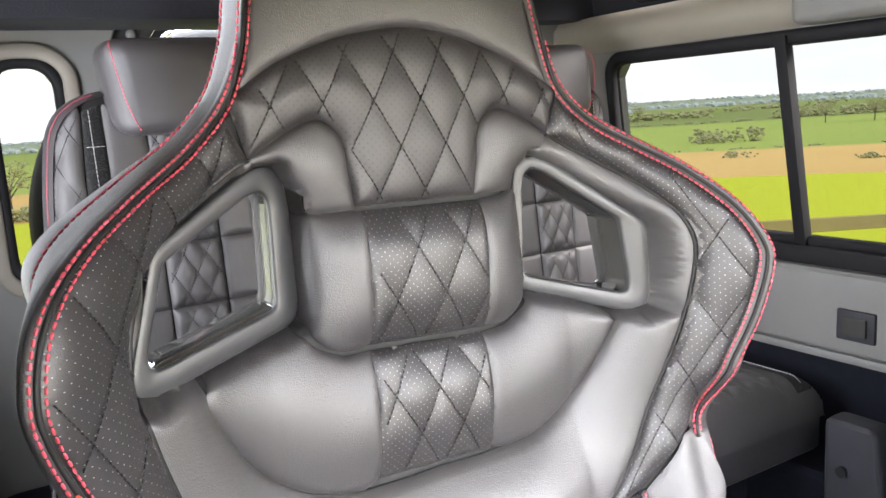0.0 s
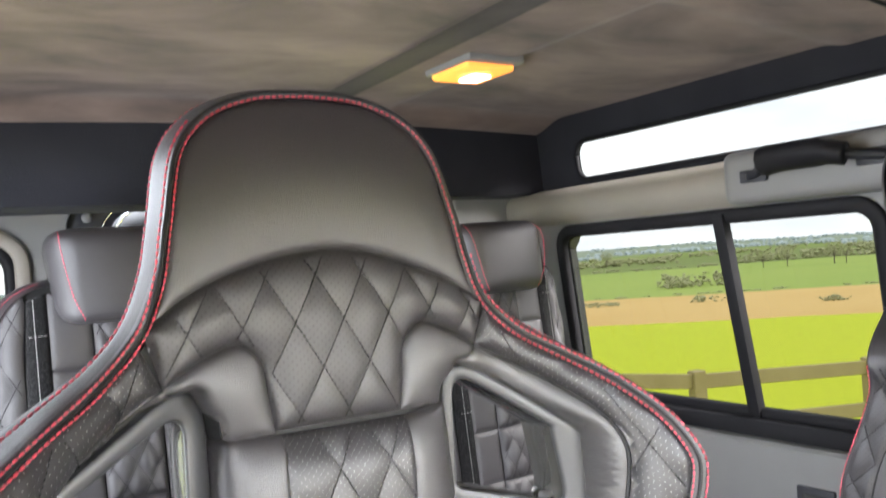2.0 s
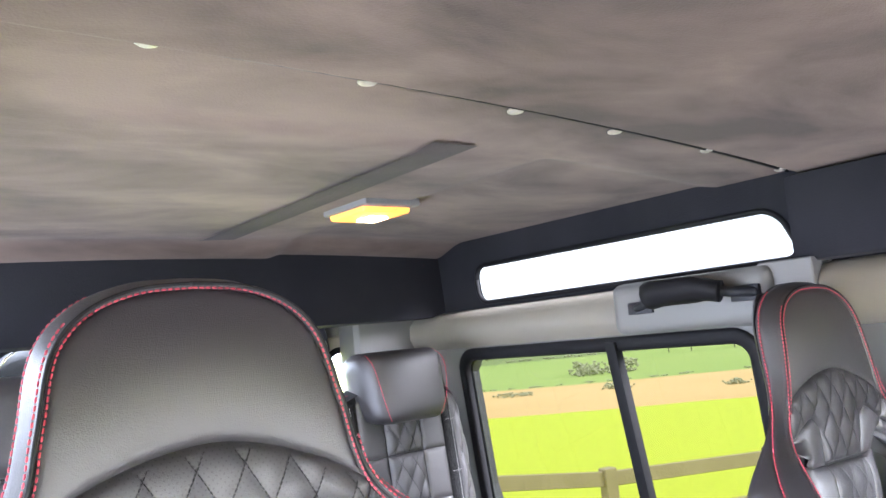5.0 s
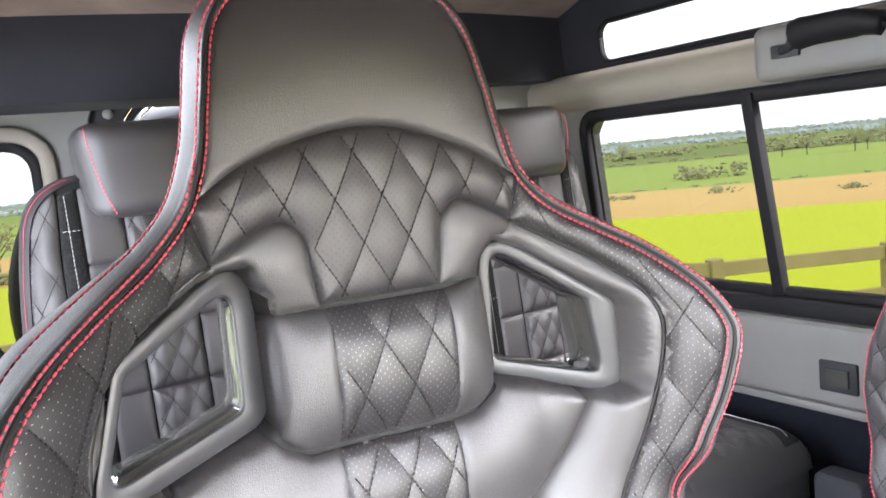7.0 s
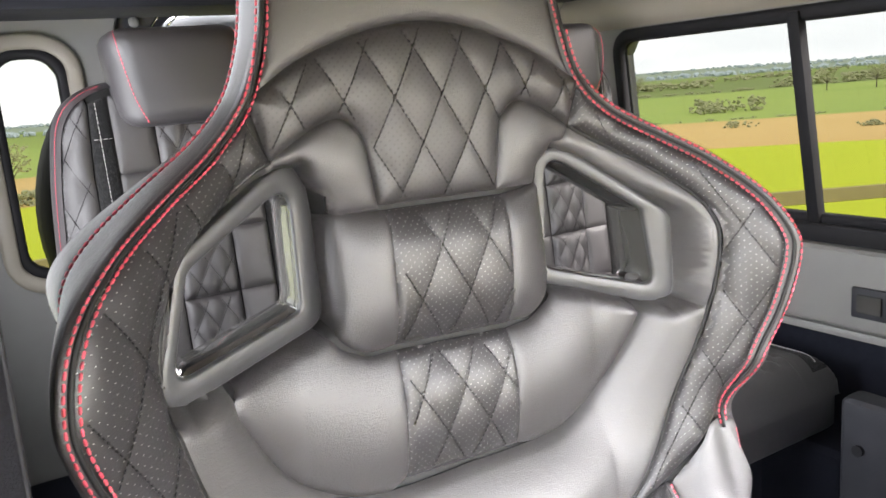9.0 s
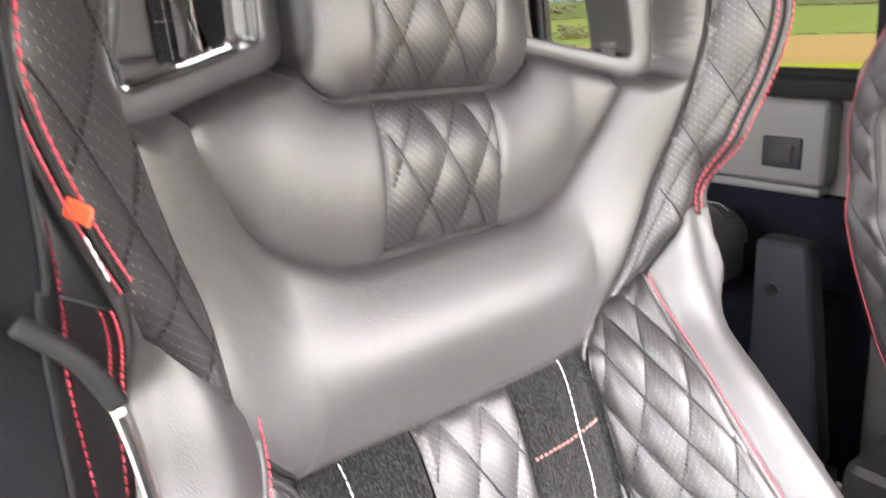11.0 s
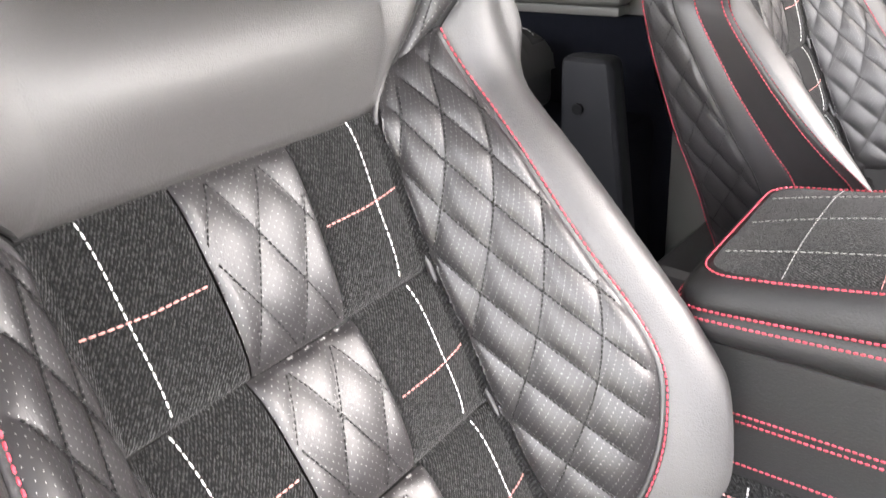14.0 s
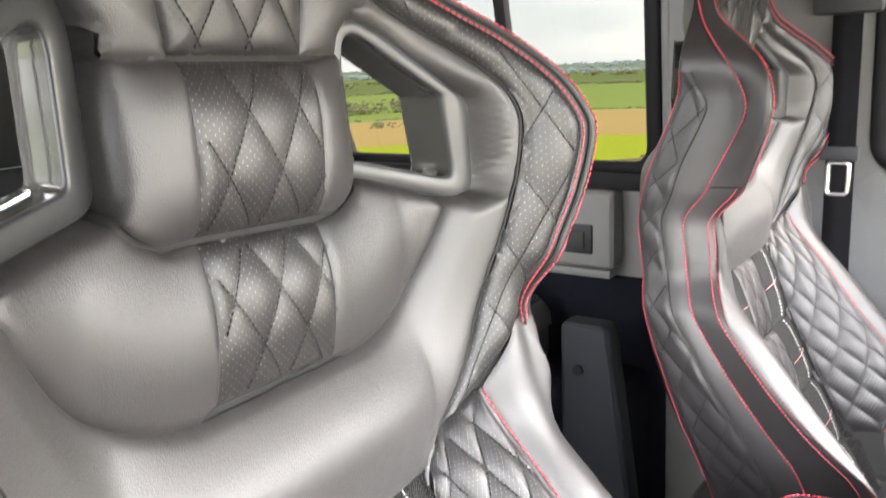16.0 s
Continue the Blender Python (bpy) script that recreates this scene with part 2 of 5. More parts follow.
# glass darkened to keep the bright outside within the cabin's exposure
M_GLASS = glass("dimming_window_glass", (0.0385, 0.0395, 0.0362))
M_CLEAR = glass("clear_window_glass", (0.88, 0.9, 0.88))


# ---- mesh helpers ----
def mesh_object(name, verts, faces, mat, parent=None, label="", uvs=None, smooth=True):
    me = bpy.data.meshes.new(name)
    me.from_pydata([tuple(map(float, v)) for v in verts], [], [tuple(map(int, f)) for f in faces])
    if uvs is not None:
        layer = me.uv_layers.new(name="UVMap")
        idx = np.zeros(len(me.loops), dtype=np.int32)
        me.loops.foreach_get("vertex_index", idx)
        layer.data.foreach_set("uv", np.asarray(uvs, dtype=np.float32)[idx].ravel())
    if smooth:
        me.polygons.foreach_set("use_smooth", np.ones(len(me.polygons), dtype=bool))
    me.materials.append(mat)
    me.update()
    ob = new(name, me)
    if parent is not None:
        ob.parent = parent
    if label:
        ob["label"] = label
    return ob


def part(name, bm, mat, parent=None, label="", smooth=True):
    me = bpy.data.meshes.new(name)
    bmesh.ops.recalc_face_normals(bm, faces=bm.faces)
    bm.to_mesh(me)
    bm.free()
    if smooth:
        me.polygons.foreach_set("use_smooth", np.ones(len(me.polygons), dtype=bool))
        me.set_sharp_from_angle(angle=radians(35))
    me.materials.append(mat)
    ob = new(name, me)
    if parent is not None:
        ob.parent = parent
    if label:
        ob["label"] = label
    return ob


def thing(name, place, label, category, group="", kind=""):
    e = new(name)
    e.location = place
    e.empty_display_size = 0.1
    return tagged(e, label, category, group, kind)


def box_bm(x0, x1, y0, y1, z0, z1, bevel=0.0, seg=2):
    bm = bmesh.new()
    bmesh.ops.create_cube(bm, size=1, matrix=Matrix.Translation(((x0 + x1) / 2, (y0 + y1) / 2, (z0 + z1) / 2)) @ Matrix.Diagonal((x1 - x0, y1 - y0, z1 - z0, 1)))
    if bevel:
        bmesh.ops.bevel(bm, geom=list(bm.edges), offset=bevel, segments=seg, profile=0.6, affect="EDGES")
    return bm


def smooth_curve(points, n=8, closed=False):
    """Catmull-Rom through a few control points."""
    p = [np.array(q, float) for q in points]
    k = len(p)
    out = []
    for i in range(k if closed else k - 1):
        if closed:
            a, b, c, d = p[i - 1], p[i], p[(i + 1) % k], p[(i + 2) % k]
        else:
            a, b, c, d = p[max(i - 1, 0)], p[i], p[i + 1], p[min(i + 2, k - 1)]
        for j in range(n):
            t = j / n
            out.append(0.5 * (2 * b + (c - a) * t + (2 * a - 5 * b + 4 * c - d) * t * t + (3 * b - a - 3 * c + d) * t ** 3))
    if not closed:
        out.append(p[-1])
    return np.array(out)


def resample(line, step, closed=False):
    line = np.asarray(line, float)
    if closed:
        line = np.vstack([line, line[:1]])
    seg = np.linalg.norm(np.diff(line, axis=0), axis=1)
    s = np.concatenate([[0], np.cumsum(seg)])
    n = max(int(round(s[-1] / step)), 3)
    t = np.linspace(0, s[-1], n + 1)
    out = np.stack([np.interp(t, s, line[:, k]) for k in range(line.shape[1])], 1)
    return out[:-1] if closed else out


def inside(poly, pts):
    x, y = pts[:, 0], pts[:, 1]
    res = np.zeros(len(pts), bool)
    j = len(poly) - 1
    for i in range(len(poly)):
        xi, yi, xj, yj = *poly[i], *poly[j]
        cross = (yi > y) != (yj > y)
        with np.errstate(divide="ignore", invalid="ignore"):
            res ^= cross & (x < (xj - xi) * (y - yi) / (yj - yi + 1e-12) + xi)
        j = i
    return res


def edge_distance(poly, pts):
    a = np.asarray(poly)
    b = np.roll(a, -1, axis=0)
    best = np.full(len(pts), 9.0)
    for p, q in zip(a, b):
        d = q - p
        t = np.clip(((pts - p) @ d) / (d @ d + 1e-12), 0, 1)
        best = np.minimum(best, np.linalg.norm(pts - (p + t[:, None] * d), axis=1))
    return best


def triangulate(loops, res):
    """Fills a loop (further loops are holes) with even triangles."""
    from_loops = [resample(lp, res, True) for lp in loops]
    lo, hi = from_loops[0].min(0), from_loops[0].max(0)
    xs = np.arange(lo[0], hi[0], res)
    ys = np.arange(lo[1], hi[1], res * 0.87)
    gx, gy = np.meshgrid(xs, ys)
    gx = gx + (np.arange(len(ys)) % 2)[:, None] * res / 2
    pts = np.stack([gx.ravel(), gy.ravel()], 1)
    keep = inside(from_loops[0], pts)
    for lp in from_loops[1:]:
        keep &= ~inside(lp, pts)
    pts = pts[keep]
    far = np.full(len(pts), 9.0)
    for lp in from_loops:
        far = np.minimum(far, edge_distance(lp, pts))
    pts = pts[far > res * 0.95]
    rings = []
    for k, lp in enumerate(from_loops):
        t = np.roll(lp, -1, axis=0) - np.roll(lp, 1, axis=0)
        t = t / (np.linalg.norm(t, axis=1)[:, None] + 1e-12)
        nn = np.stack([-t[:, 1], t[:, 0]], 1)
        for side in (1, -1):
            rp = lp + nn * side * res * 0.48
            good = inside(from_loops[0], rp)
            for h in from_loops[1:]:
                good &= ~inside(h, rp)
            rp = rp[good]
            if len(rp):
                near = np.full(len(rp), 9.0)
                for h in from_loops:
                    near = np.minimum(near, edge_distance(h, rp))
                rings.append(rp[near > res * 0.40])
    if rings:
        pts = np.vstack([pts] + rings)
    verts, edges = [], []
    for lp in from_loops:
        k = len(verts)
        verts += [Vector(p) for p in lp]
        edges += [(k + i, k + (i + 1) % len(lp)) for i in range(len(lp))]
    verts += [Vector(p) for p in pts]
    v, _, f, _, _, _ = geometry_cdt(verts, edges)
    v = np.array([(p.x, p.y) for p in v])
    f = np.array([t for t in f if len(t) == 3])
    mid = v[f].mean(1)
    ok = inside(from_loops[0], mid)
    for lp in from_loops[1:]:
        ok &= ~inside(lp, mid)
    f = f[ok]
    d = np.full(len(v), 9.0)
    for lp in from_loops:
        d = np.minimum(d, edge_distance(lp, v))
    return v, f, d


def geometry_cdt(verts, edges):
    import mathutils
    return mathutils.geometry.delaunay_2d_cdt(verts, edges, [], 0, 1e-6)


def on_form(form, u, z, h):
    """Points on a padded form: form(u, z) is the depth, h the height above it along the normal."""
    e = 0.002
    v = form(u, z)
    du = (form(u + e, z) - form(u - e, z)) / (2 * e)
    dz = (form(u, z + e) - form(u, z - e)) / (2 * e)
    k = np.sqrt(1 + du * du + dz * dz)
    return np.stack([u + h * du / k, v - h / k, z + h * dz / k], 1)


def relax(h, f, rounds, fixed):
    """Evens out a height over a triangle mesh, so that no ridge stays where two edges are equally near."""
    e = np.vstack([f[:, [0, 1]], f[:, [1, 2]], f[:, [2, 0]]])
    e = np.vstack([e, e[:, ::-1]])
    n = np.bincount(e[:, 0], minlength=len(h)) + 1e-9
    for _ in range(rounds):
        m = np.bincount(e[:, 0], weights=h[e[:, 1]], minlength=len(h)) / n
        h = np.where(fixed, h, 0.5 * h + 0.5 * m)
    return h


def panel(name, loops, form, mat, parent, puff=0.006, rim=0.012, res=0.005, quilt=None, lift=0.0, label="", sink=0.0032, flip=False, fade=0.006, squash=1.0, pad=None):
    """A stuffed cover piece: rolls down into its seams, domes in the middle, quilted if asked.
    pad is the outline of the whole cushion where the piece is only a part of its cover."""
    if not isinstance(loops, list):
        loops = [loops]
    v, f, d = triangulate([np.asarray(lp) * (squash, 1) for lp in loops], res)
    v = v / (squash, 1)
    dp = d if pad is None else edge_distance(pad, v)
    dome = puff * (1 - np.exp(-dp / rim))
    if puff and rim > 0.011 and quilt is None or pad is not None:
        dome = relax(dome, f, 60, d < 1e-5)
    h = lift - sink * np.exp(-d / 0.0022) + dome
    if quilt is not None:
        h = h + quilt(v[:, 0], v[:, 1]) * smoothstep(d, 0, fade)
    p = on_form(form, v[:, 0], v[:, 1], h)
    a, b, c = p[f[:, 0]], p[f[:, 1]], p[f[:, 2]]
    front = np.cross(b - a, c - a)[:, 1] < 0
    f[~front] = f[~front][:, ::-1]
    if flip:
        f = f[:, ::-1]
    return mesh_object(name, p, f, mat, parent, label, uvs=v * (1 + 0.8 * (squash - 1), 1))


def quilting(du, dz, u0, z0, height, power=0.45):
    def h(u, z):
        a = (u - u0) / du + (z - z0) / dz
        b = (u - u0) / du - (z - z0) / dz
        return height * (np.abs(np.sin(np.pi * a)) ** power * np.abs(np.sin(np.pi * b)) ** power - 0.45)
    return h


def stitches(name, lines, mat, parent, length=0.0045, gap=0.0018, r=0.0009, label=""):
    """Rows of short threads lying along the lines (each an array of 3D points)."""
    V, F = [], []
    ring = [(math.cos(a), math.sin(a)) for a in np.linspace(0, 2 * math.pi, 6)[:-1]]
    for line in lines:
        pts = resample(line, (length + gap) / 4)
        for i in range(0, len(pts) - 4, 4):
            a, b = pts[i], pts[i + 3]
            d = b - a
            n = np.linalg.norm(d)
            if n < 1e-6:
                continue
            d = d / n
            s = np.cross(d, (0.3, -1, 0.2))
            s = s / np.linalg.norm(s)
            t = np.cross(d, s)
            k = len(V)
            for w, c in ((0.5, a), (1.0, a + d * n * 0.2), (1.0, b - d * n * 0.2), (0.5, b)):
                V += [c + (s * x + t * y) * r * w for x, y in ring]
            for q in range(3):
                for j in range(5):
                    F.append((k + q * 5 + j, k + q * 5 + (j + 1) % 5, k + q * 5 + 5 + (j + 1) % 5, k + q * 5 + 5 + j))
            F += [tuple(k + j for j in range(5))[::-1], tuple(k + 15 + j for j in range(5))]
    if not V:
        return None
    return tagged(mesh_object(name, V, F, mat, parent, label), kind="stuff")


def tube(name, line, r, mat, parent, label="", sides=7, flat=1.0):
    pts = np.asarray(line, float)
    V, F = [], []
    for i, p in enumerate(pts):
        d = pts[min(i + 1, len(pts) - 1)] - pts[max(i - 1, 0)]
        d = d / (np.linalg.norm(d) + 1e-9)
        s = np.cross(d, (0.31, -0.93, 0.2))
        s = s / np.linalg.norm(s)
        t = np.cross(d, s)
        V += [p + r * (s * math.cos(a) + flat * t * math.sin(a)) for a in np.linspace(0, 2 * math.pi, sides + 1)[:-1]]
    for i in range(len(pts) - 1):
        for j in range(sides):
            F.append((i * sides + j, i * sides + (j + 1) % sides, (i + 1) * sides + (j + 1) % sides, (i + 1) * sides + j))
    F += [tuple(range(sides))[::-1], tuple((len(pts) - 1) * sides + j for j in range(sides))]
    return mesh_object(name, V, F, mat, parent, label)


def loft(name, rows, mat, parent, label="", uvs=None):
    """Quads between rows of 3D points of equal length."""
    rows = np.asarray(rows)
    n, k = rows.shape[:2]
    F = [(i * k + j, i * k + j + 1, (i + 1) * k + j + 1, (i + 1) * k + j) for i in range(n - 1) for j in range(k - 1)]
    return mesh_object(name, rows.reshape(-1, 3), F, mat, parent, label, uvs=uvs)


# ---- front bucket seats ----
SEAT_X, SEAT_Y = 0.341, 0.596


def smoothstep(x, a, b):
    t = np.clip((np.asarray(x, float) - a) / (b - a), 0, 1)
    return t * t * (3 - 2 * t)


def seat_shift(z):
    """The lower half of the squab sits a little off the centre line of the upper half."""
    return -0.025 * (1 - smoothstep(z, 1.035, 1.10))


def smooth_table(xs, ys, blur=0.05):
    """A few stations turned into a finely stepped, rounded-off curve."""
    x = np.arange(xs[0] - 0.2, xs[-1] + 0.2, 0.002)
    y = np.interp(x, xs, ys)
    k = max(int(blur / 0.002), 1) | 1
    for _ in range(2):
        y = np.convolve(np.pad(y, k // 2, mode="edge"), np.ones(k) / k, mode="valid")
    return x, y


MID_TABLE = smooth_table([0.55, 0.62, 0.70, 0.80, 0.915, 1.045, 1.2, 1.3, 1.42, 1.53, 1.62, 1.72], [-0.30, -0.25, -0.20, -0.145, -0.083, -0.029, 0.0, 0.006, 0.010, 0.012, 0.022, 0.040])
SIZE_TABLE = smooth_table([0.55, 0.70, 0.82, 0.95, 1.11, 1.2], [0.18, 0.19, 0.165, 0.11, 0.036, 0.0])
BACK_TABLE = smooth_table([0.60, 0.70, 0.80, 0.855, 0.915, 1.0, 1.088, 1.175, 1.254, 1.316, 1.387, 1.43, 1.52, 1.62, 1.72], [-0.11, -0.085, -0.055, -0.030, -0.010, 0.020, 0.044, 0.056, 0.046, 0.020, 0.000, 0.004, 0.036, 0.064, 0.080])
FLANK_LINE = smooth_table([0.60, 0.93, 1.02, 1.10, 1.20, 1.28, 1.35, 1.42, 1.50, 1.60, 1.72], [0.36, 0.38, 0.38, 0.38, 0.36, 0.30, 0.22, 0.42, 0.68, 0.78, 0.80], 0.03)
SEAM_LINE = smooth_table([0.60, 0.90, 1.17, 1.275, 1.35, 1.385, 1.42, 1.50, 1.60, 1.72], [0.56, 0.57, 0.63, 0.66, 0.62, 0.80, 0.88, 0.90, 0.90, 0.90], 0.015)


def fillet(corners, n=7):
    """A polygon with each corner rounded to its own radius."""
    out = []
    k = len(corners)
    for i in range(k):
        p = np.array(corners[i][:2])
        a = np.array(corners[i - 1][:2]) - p
        b = np.array(corners[(i + 1) % k][:2]) - p
        a, b = a / np.linalg.norm(a), b / np.linalg.norm(b)
        half = math.acos(float(np.clip(a @ b, -1, 1))) / 2
        r = corners[i][2]
        d = r / math.tan(half)
        for t in np.linspace(0, 1, n):
            q0, q1 = p + a * d, p + b * d
            out.append((1 - t) ** 2 * q0 + 2 * t * (1 - t) * p + t * t * q1)
    dense = []
    for i in range(len(out)):
        q0, q1 = out[i], out[(i + 1) % len(out)]
        m = 5 if i % n == n - 1 else 1
        dense += [q0 + (q1 - q0) * j / m for j in range(m)]
    return np.array(dense)


# the two openings differ a little: the one on the door's side is drawn out further
HOLE_OUT = {1: [(0.116, 1.473, 0.030), (0.245, 1.374, 0.022), (0.247, 1.276, 0.022), (0.115, 1.320, 0.018)],
            -1: [(0.111, 1.481, 0.032), (0.232, 1.414, 0.024), (0.266, 1.302, 0.022), (0.108, 1.329, 0.022)]}
HOLE_IN = {1: [(0.128, 1.447, 0.014), (0.217, 1.381, 0.009), (0.228, 1.302, 0.011), (0.125, 1.332, 0.009)],
           -1: [(0.129, 1.451, 0.016), (0.225, 1.402, 0.010), (0.248, 1.325, 0.011), (0.131, 1.345, 0.010)]}


def bezel_plane(u):
    """The flat surrounds stand square in the shell and turn in towards the middle."""
    return 0.029 - 0.42 * (np.abs(u) - 0.127)


BEZELS = [fillet(HOLE_OUT[k])[::3] * (k, 1) for k in (1, -1)]


def seat_form(u, z):
    """Depth of the padded front of the seat over its width u and height z."""
    u, z = np.asarray(u, float), np.asarray(z, float)
    mid = np.interp(z, *MID_TABLE)
    a = np.abs(u)
    up = 0.35 * np.tanh(0.0915 * np.clip((a - 0.15) / 0.125, 0, 1.6) ** 1.5 / 0.35)
    up = up * (1 - 0.42 * smoothstep(1.235 - z, 0, 0.07) * smoothstep(a, 0.225, 0.275))
    hole = 0.024 * np.exp(-((a - 0.165) ** 2 + (z - 1.385) ** 2) / 0.055 ** 2)
    b = np.abs(u - seat_shift(z))
    size = np.interp(z, *SIZE_TABLE)
    k = np.clip((b - 0.145) / 0.08, 0, 1.6)
    low = size * 1.25 * np.tanh(k ** 1.2 / 1.25) - 0.03 * np.clip((b - 0.25) / 0.09, 0, 1.2) ** 2 * smoothstep(1.16 - z, 0, 0.12)
    w = smoothstep(z, 1.0, 1.15)
    form = mid + hole - w * up - (1 - w) * low
    # the cover dips to the surrounds of the openings
    flat, pts = np.zeros(form.shape), np.stack([u.ravel() * np.ones(form.size), z.ravel() * np.ones(form.size)], 1)
    near = (pts[:, 1] > 1.22) & (pts[:, 1] < 1.54) & (np.abs(pts[:, 0]) > 0.07)
    for loop in BEZELS:
        k = near & (pts[:, 0] * loop[0, 0] > 0)
        if k.any():
            d = np.where(inside(loop, pts[k]), 0.0, edge_distance(loop, pts[k]))
            flat.ravel()[k] = 1 - smoothstep(d, 0.0, 0.0095)
    return form * (1 - flat) + (bezel_plane(u) + 0.015) * flat


SEAT_EDGE = [(0.0, 1.712), (0.05, 1.708), (0.094, 1.690), (0.122, 1.657), (0.136, 1.600), (0.147, 1.557), (0.162, 1.518), (0.188, 1.487), (0.225, 1.460), (0.258, 1.434),
             (0.290, 1.398), (0.308, 1.362), (0.311, 1.335), (0.303, 1.290), (0.288, 1.235), (0.282, 1.180), (0.286, 1.125), (0.295, 1.060), (0.300, 0.990), (0.300, 0.940), (0.292, 0.880), (0.272, 0.830), (0.250, 0.790), (0.228, 0.745), (0.200, 0.700), (0.190, 0.620)]
WING_SEAM = [(0.147, 1.469), (0.184, 1.446), (0.220, 1.420), (0.247, 1.392), (0.259, 1.366), (0.260, 1.340), (0.254, 1.300), (0.241, 1.249), (0.222, 1.196), (0.190, 1.115), (0.137, 1.053)]
DOME = [(-0.159, 1.517), (-0.118, 1.543), (-0.072, 1.560), (-0.035, 1.568), (0.0, 1.571), (0.035, 1.567), (0.072, 1.556), (0.118, 1.537), (0.159, 1.512)]
EAR = [(0.060, 1.421), (0.064, 1.455), (0.068, 1.481), (0.086, 1.497), (0.112, 1.490), (0.147, 1.469)]
LOBE = [(0.204, 1.290), (0.180, 1.240), (0.150, 1.204), (0.105, 1.182), (0.050, 1.178), (0.0, 1.179)]


def mirrored(line):
    line = np.asarray(line)
    return line * (-1, 1)


def shifted(line):
    line = np.array(line, float)
    line[:, 0] += seat_shift(line[:, 1])
    return line


WIDER = smooth_table([1.10, 1.20, 1.29, 1.35, 1.39, 1.415, 1.44, 1.47, 1.51, 1.56], [0.0, 0.0, 0.010, 0.018, 0.028, 0.033, 0.028, 0.016, 0.006, 0.0], 0.02)


def widen(line):
    """The outer shoulder, on the door's side, stands out a little more than the inner one."""
    line = np.array(line, float)
    full = np.interp(line[:, 1], [z for _, z in SEAT_EDGE[::-1]], [u for u, _ in SEAT_EDGE[::-1]])
    line[:, 0] -= np.interp(line[:, 1], *WIDER) * smoothstep(-line[:, 0] / np.maximum(full, 0.01), 0.845, 0.93)
    return line


def sided(line, s):
    return widen(shifted(np.asarray(line) * (s, 1)))


def lines_3d(line, lift, form=seat_form, step=0.003):
    p = resample(line, step)
    return on_form(form, p[:, 0], p[:, 1], np.full(len(p), lift))


def quilt_lines(loop, du, dz, u0, z0, base, form=seat_form, puff=0.0, rim=0.012, squash=1.0, pad=None, drop=0.0, clear=0.0035):
    """The two families of sewn lines of a diamond quilt, cut to a loop, lying in the quilt's grooves."""
    loop = np.asarray(loop)
    out = []
    lo, hi = loop.min(0), loop.max(0)
    for sign in (1, -1):
        for k in range(-40, 41):
            z = np.arange(lo[1], hi[1], 0.0015)
            u = u0 + du * (k - sign * (z - z0) / dz)
            pts = np.stack([u, z], 1)
            d = edge_distance(loop * (squash, 1), pts * (squash, 1))
            ok = inside(loop, pts) & (d > clear)
            dp = d if pad is None else edge_distance(pad, pts)
            h = base + puff * (1 - np.exp(-dp / rim)) - drop * smoothstep(d, 0, 0.006)
            run = []
            for p, good, hh in zip(pts, ok, h):
                if good:
                    run.append((p[0], p[1], hh))
                elif len(run) > 15:
                    out.append(np.array(run))
                    run = []
                else:
                    run = []
            if len(run) > 15:
                out.append(np.array(run))
    return [on_form(form, r[:, 0], r[:, 1], r[:, 2]) for r in out]


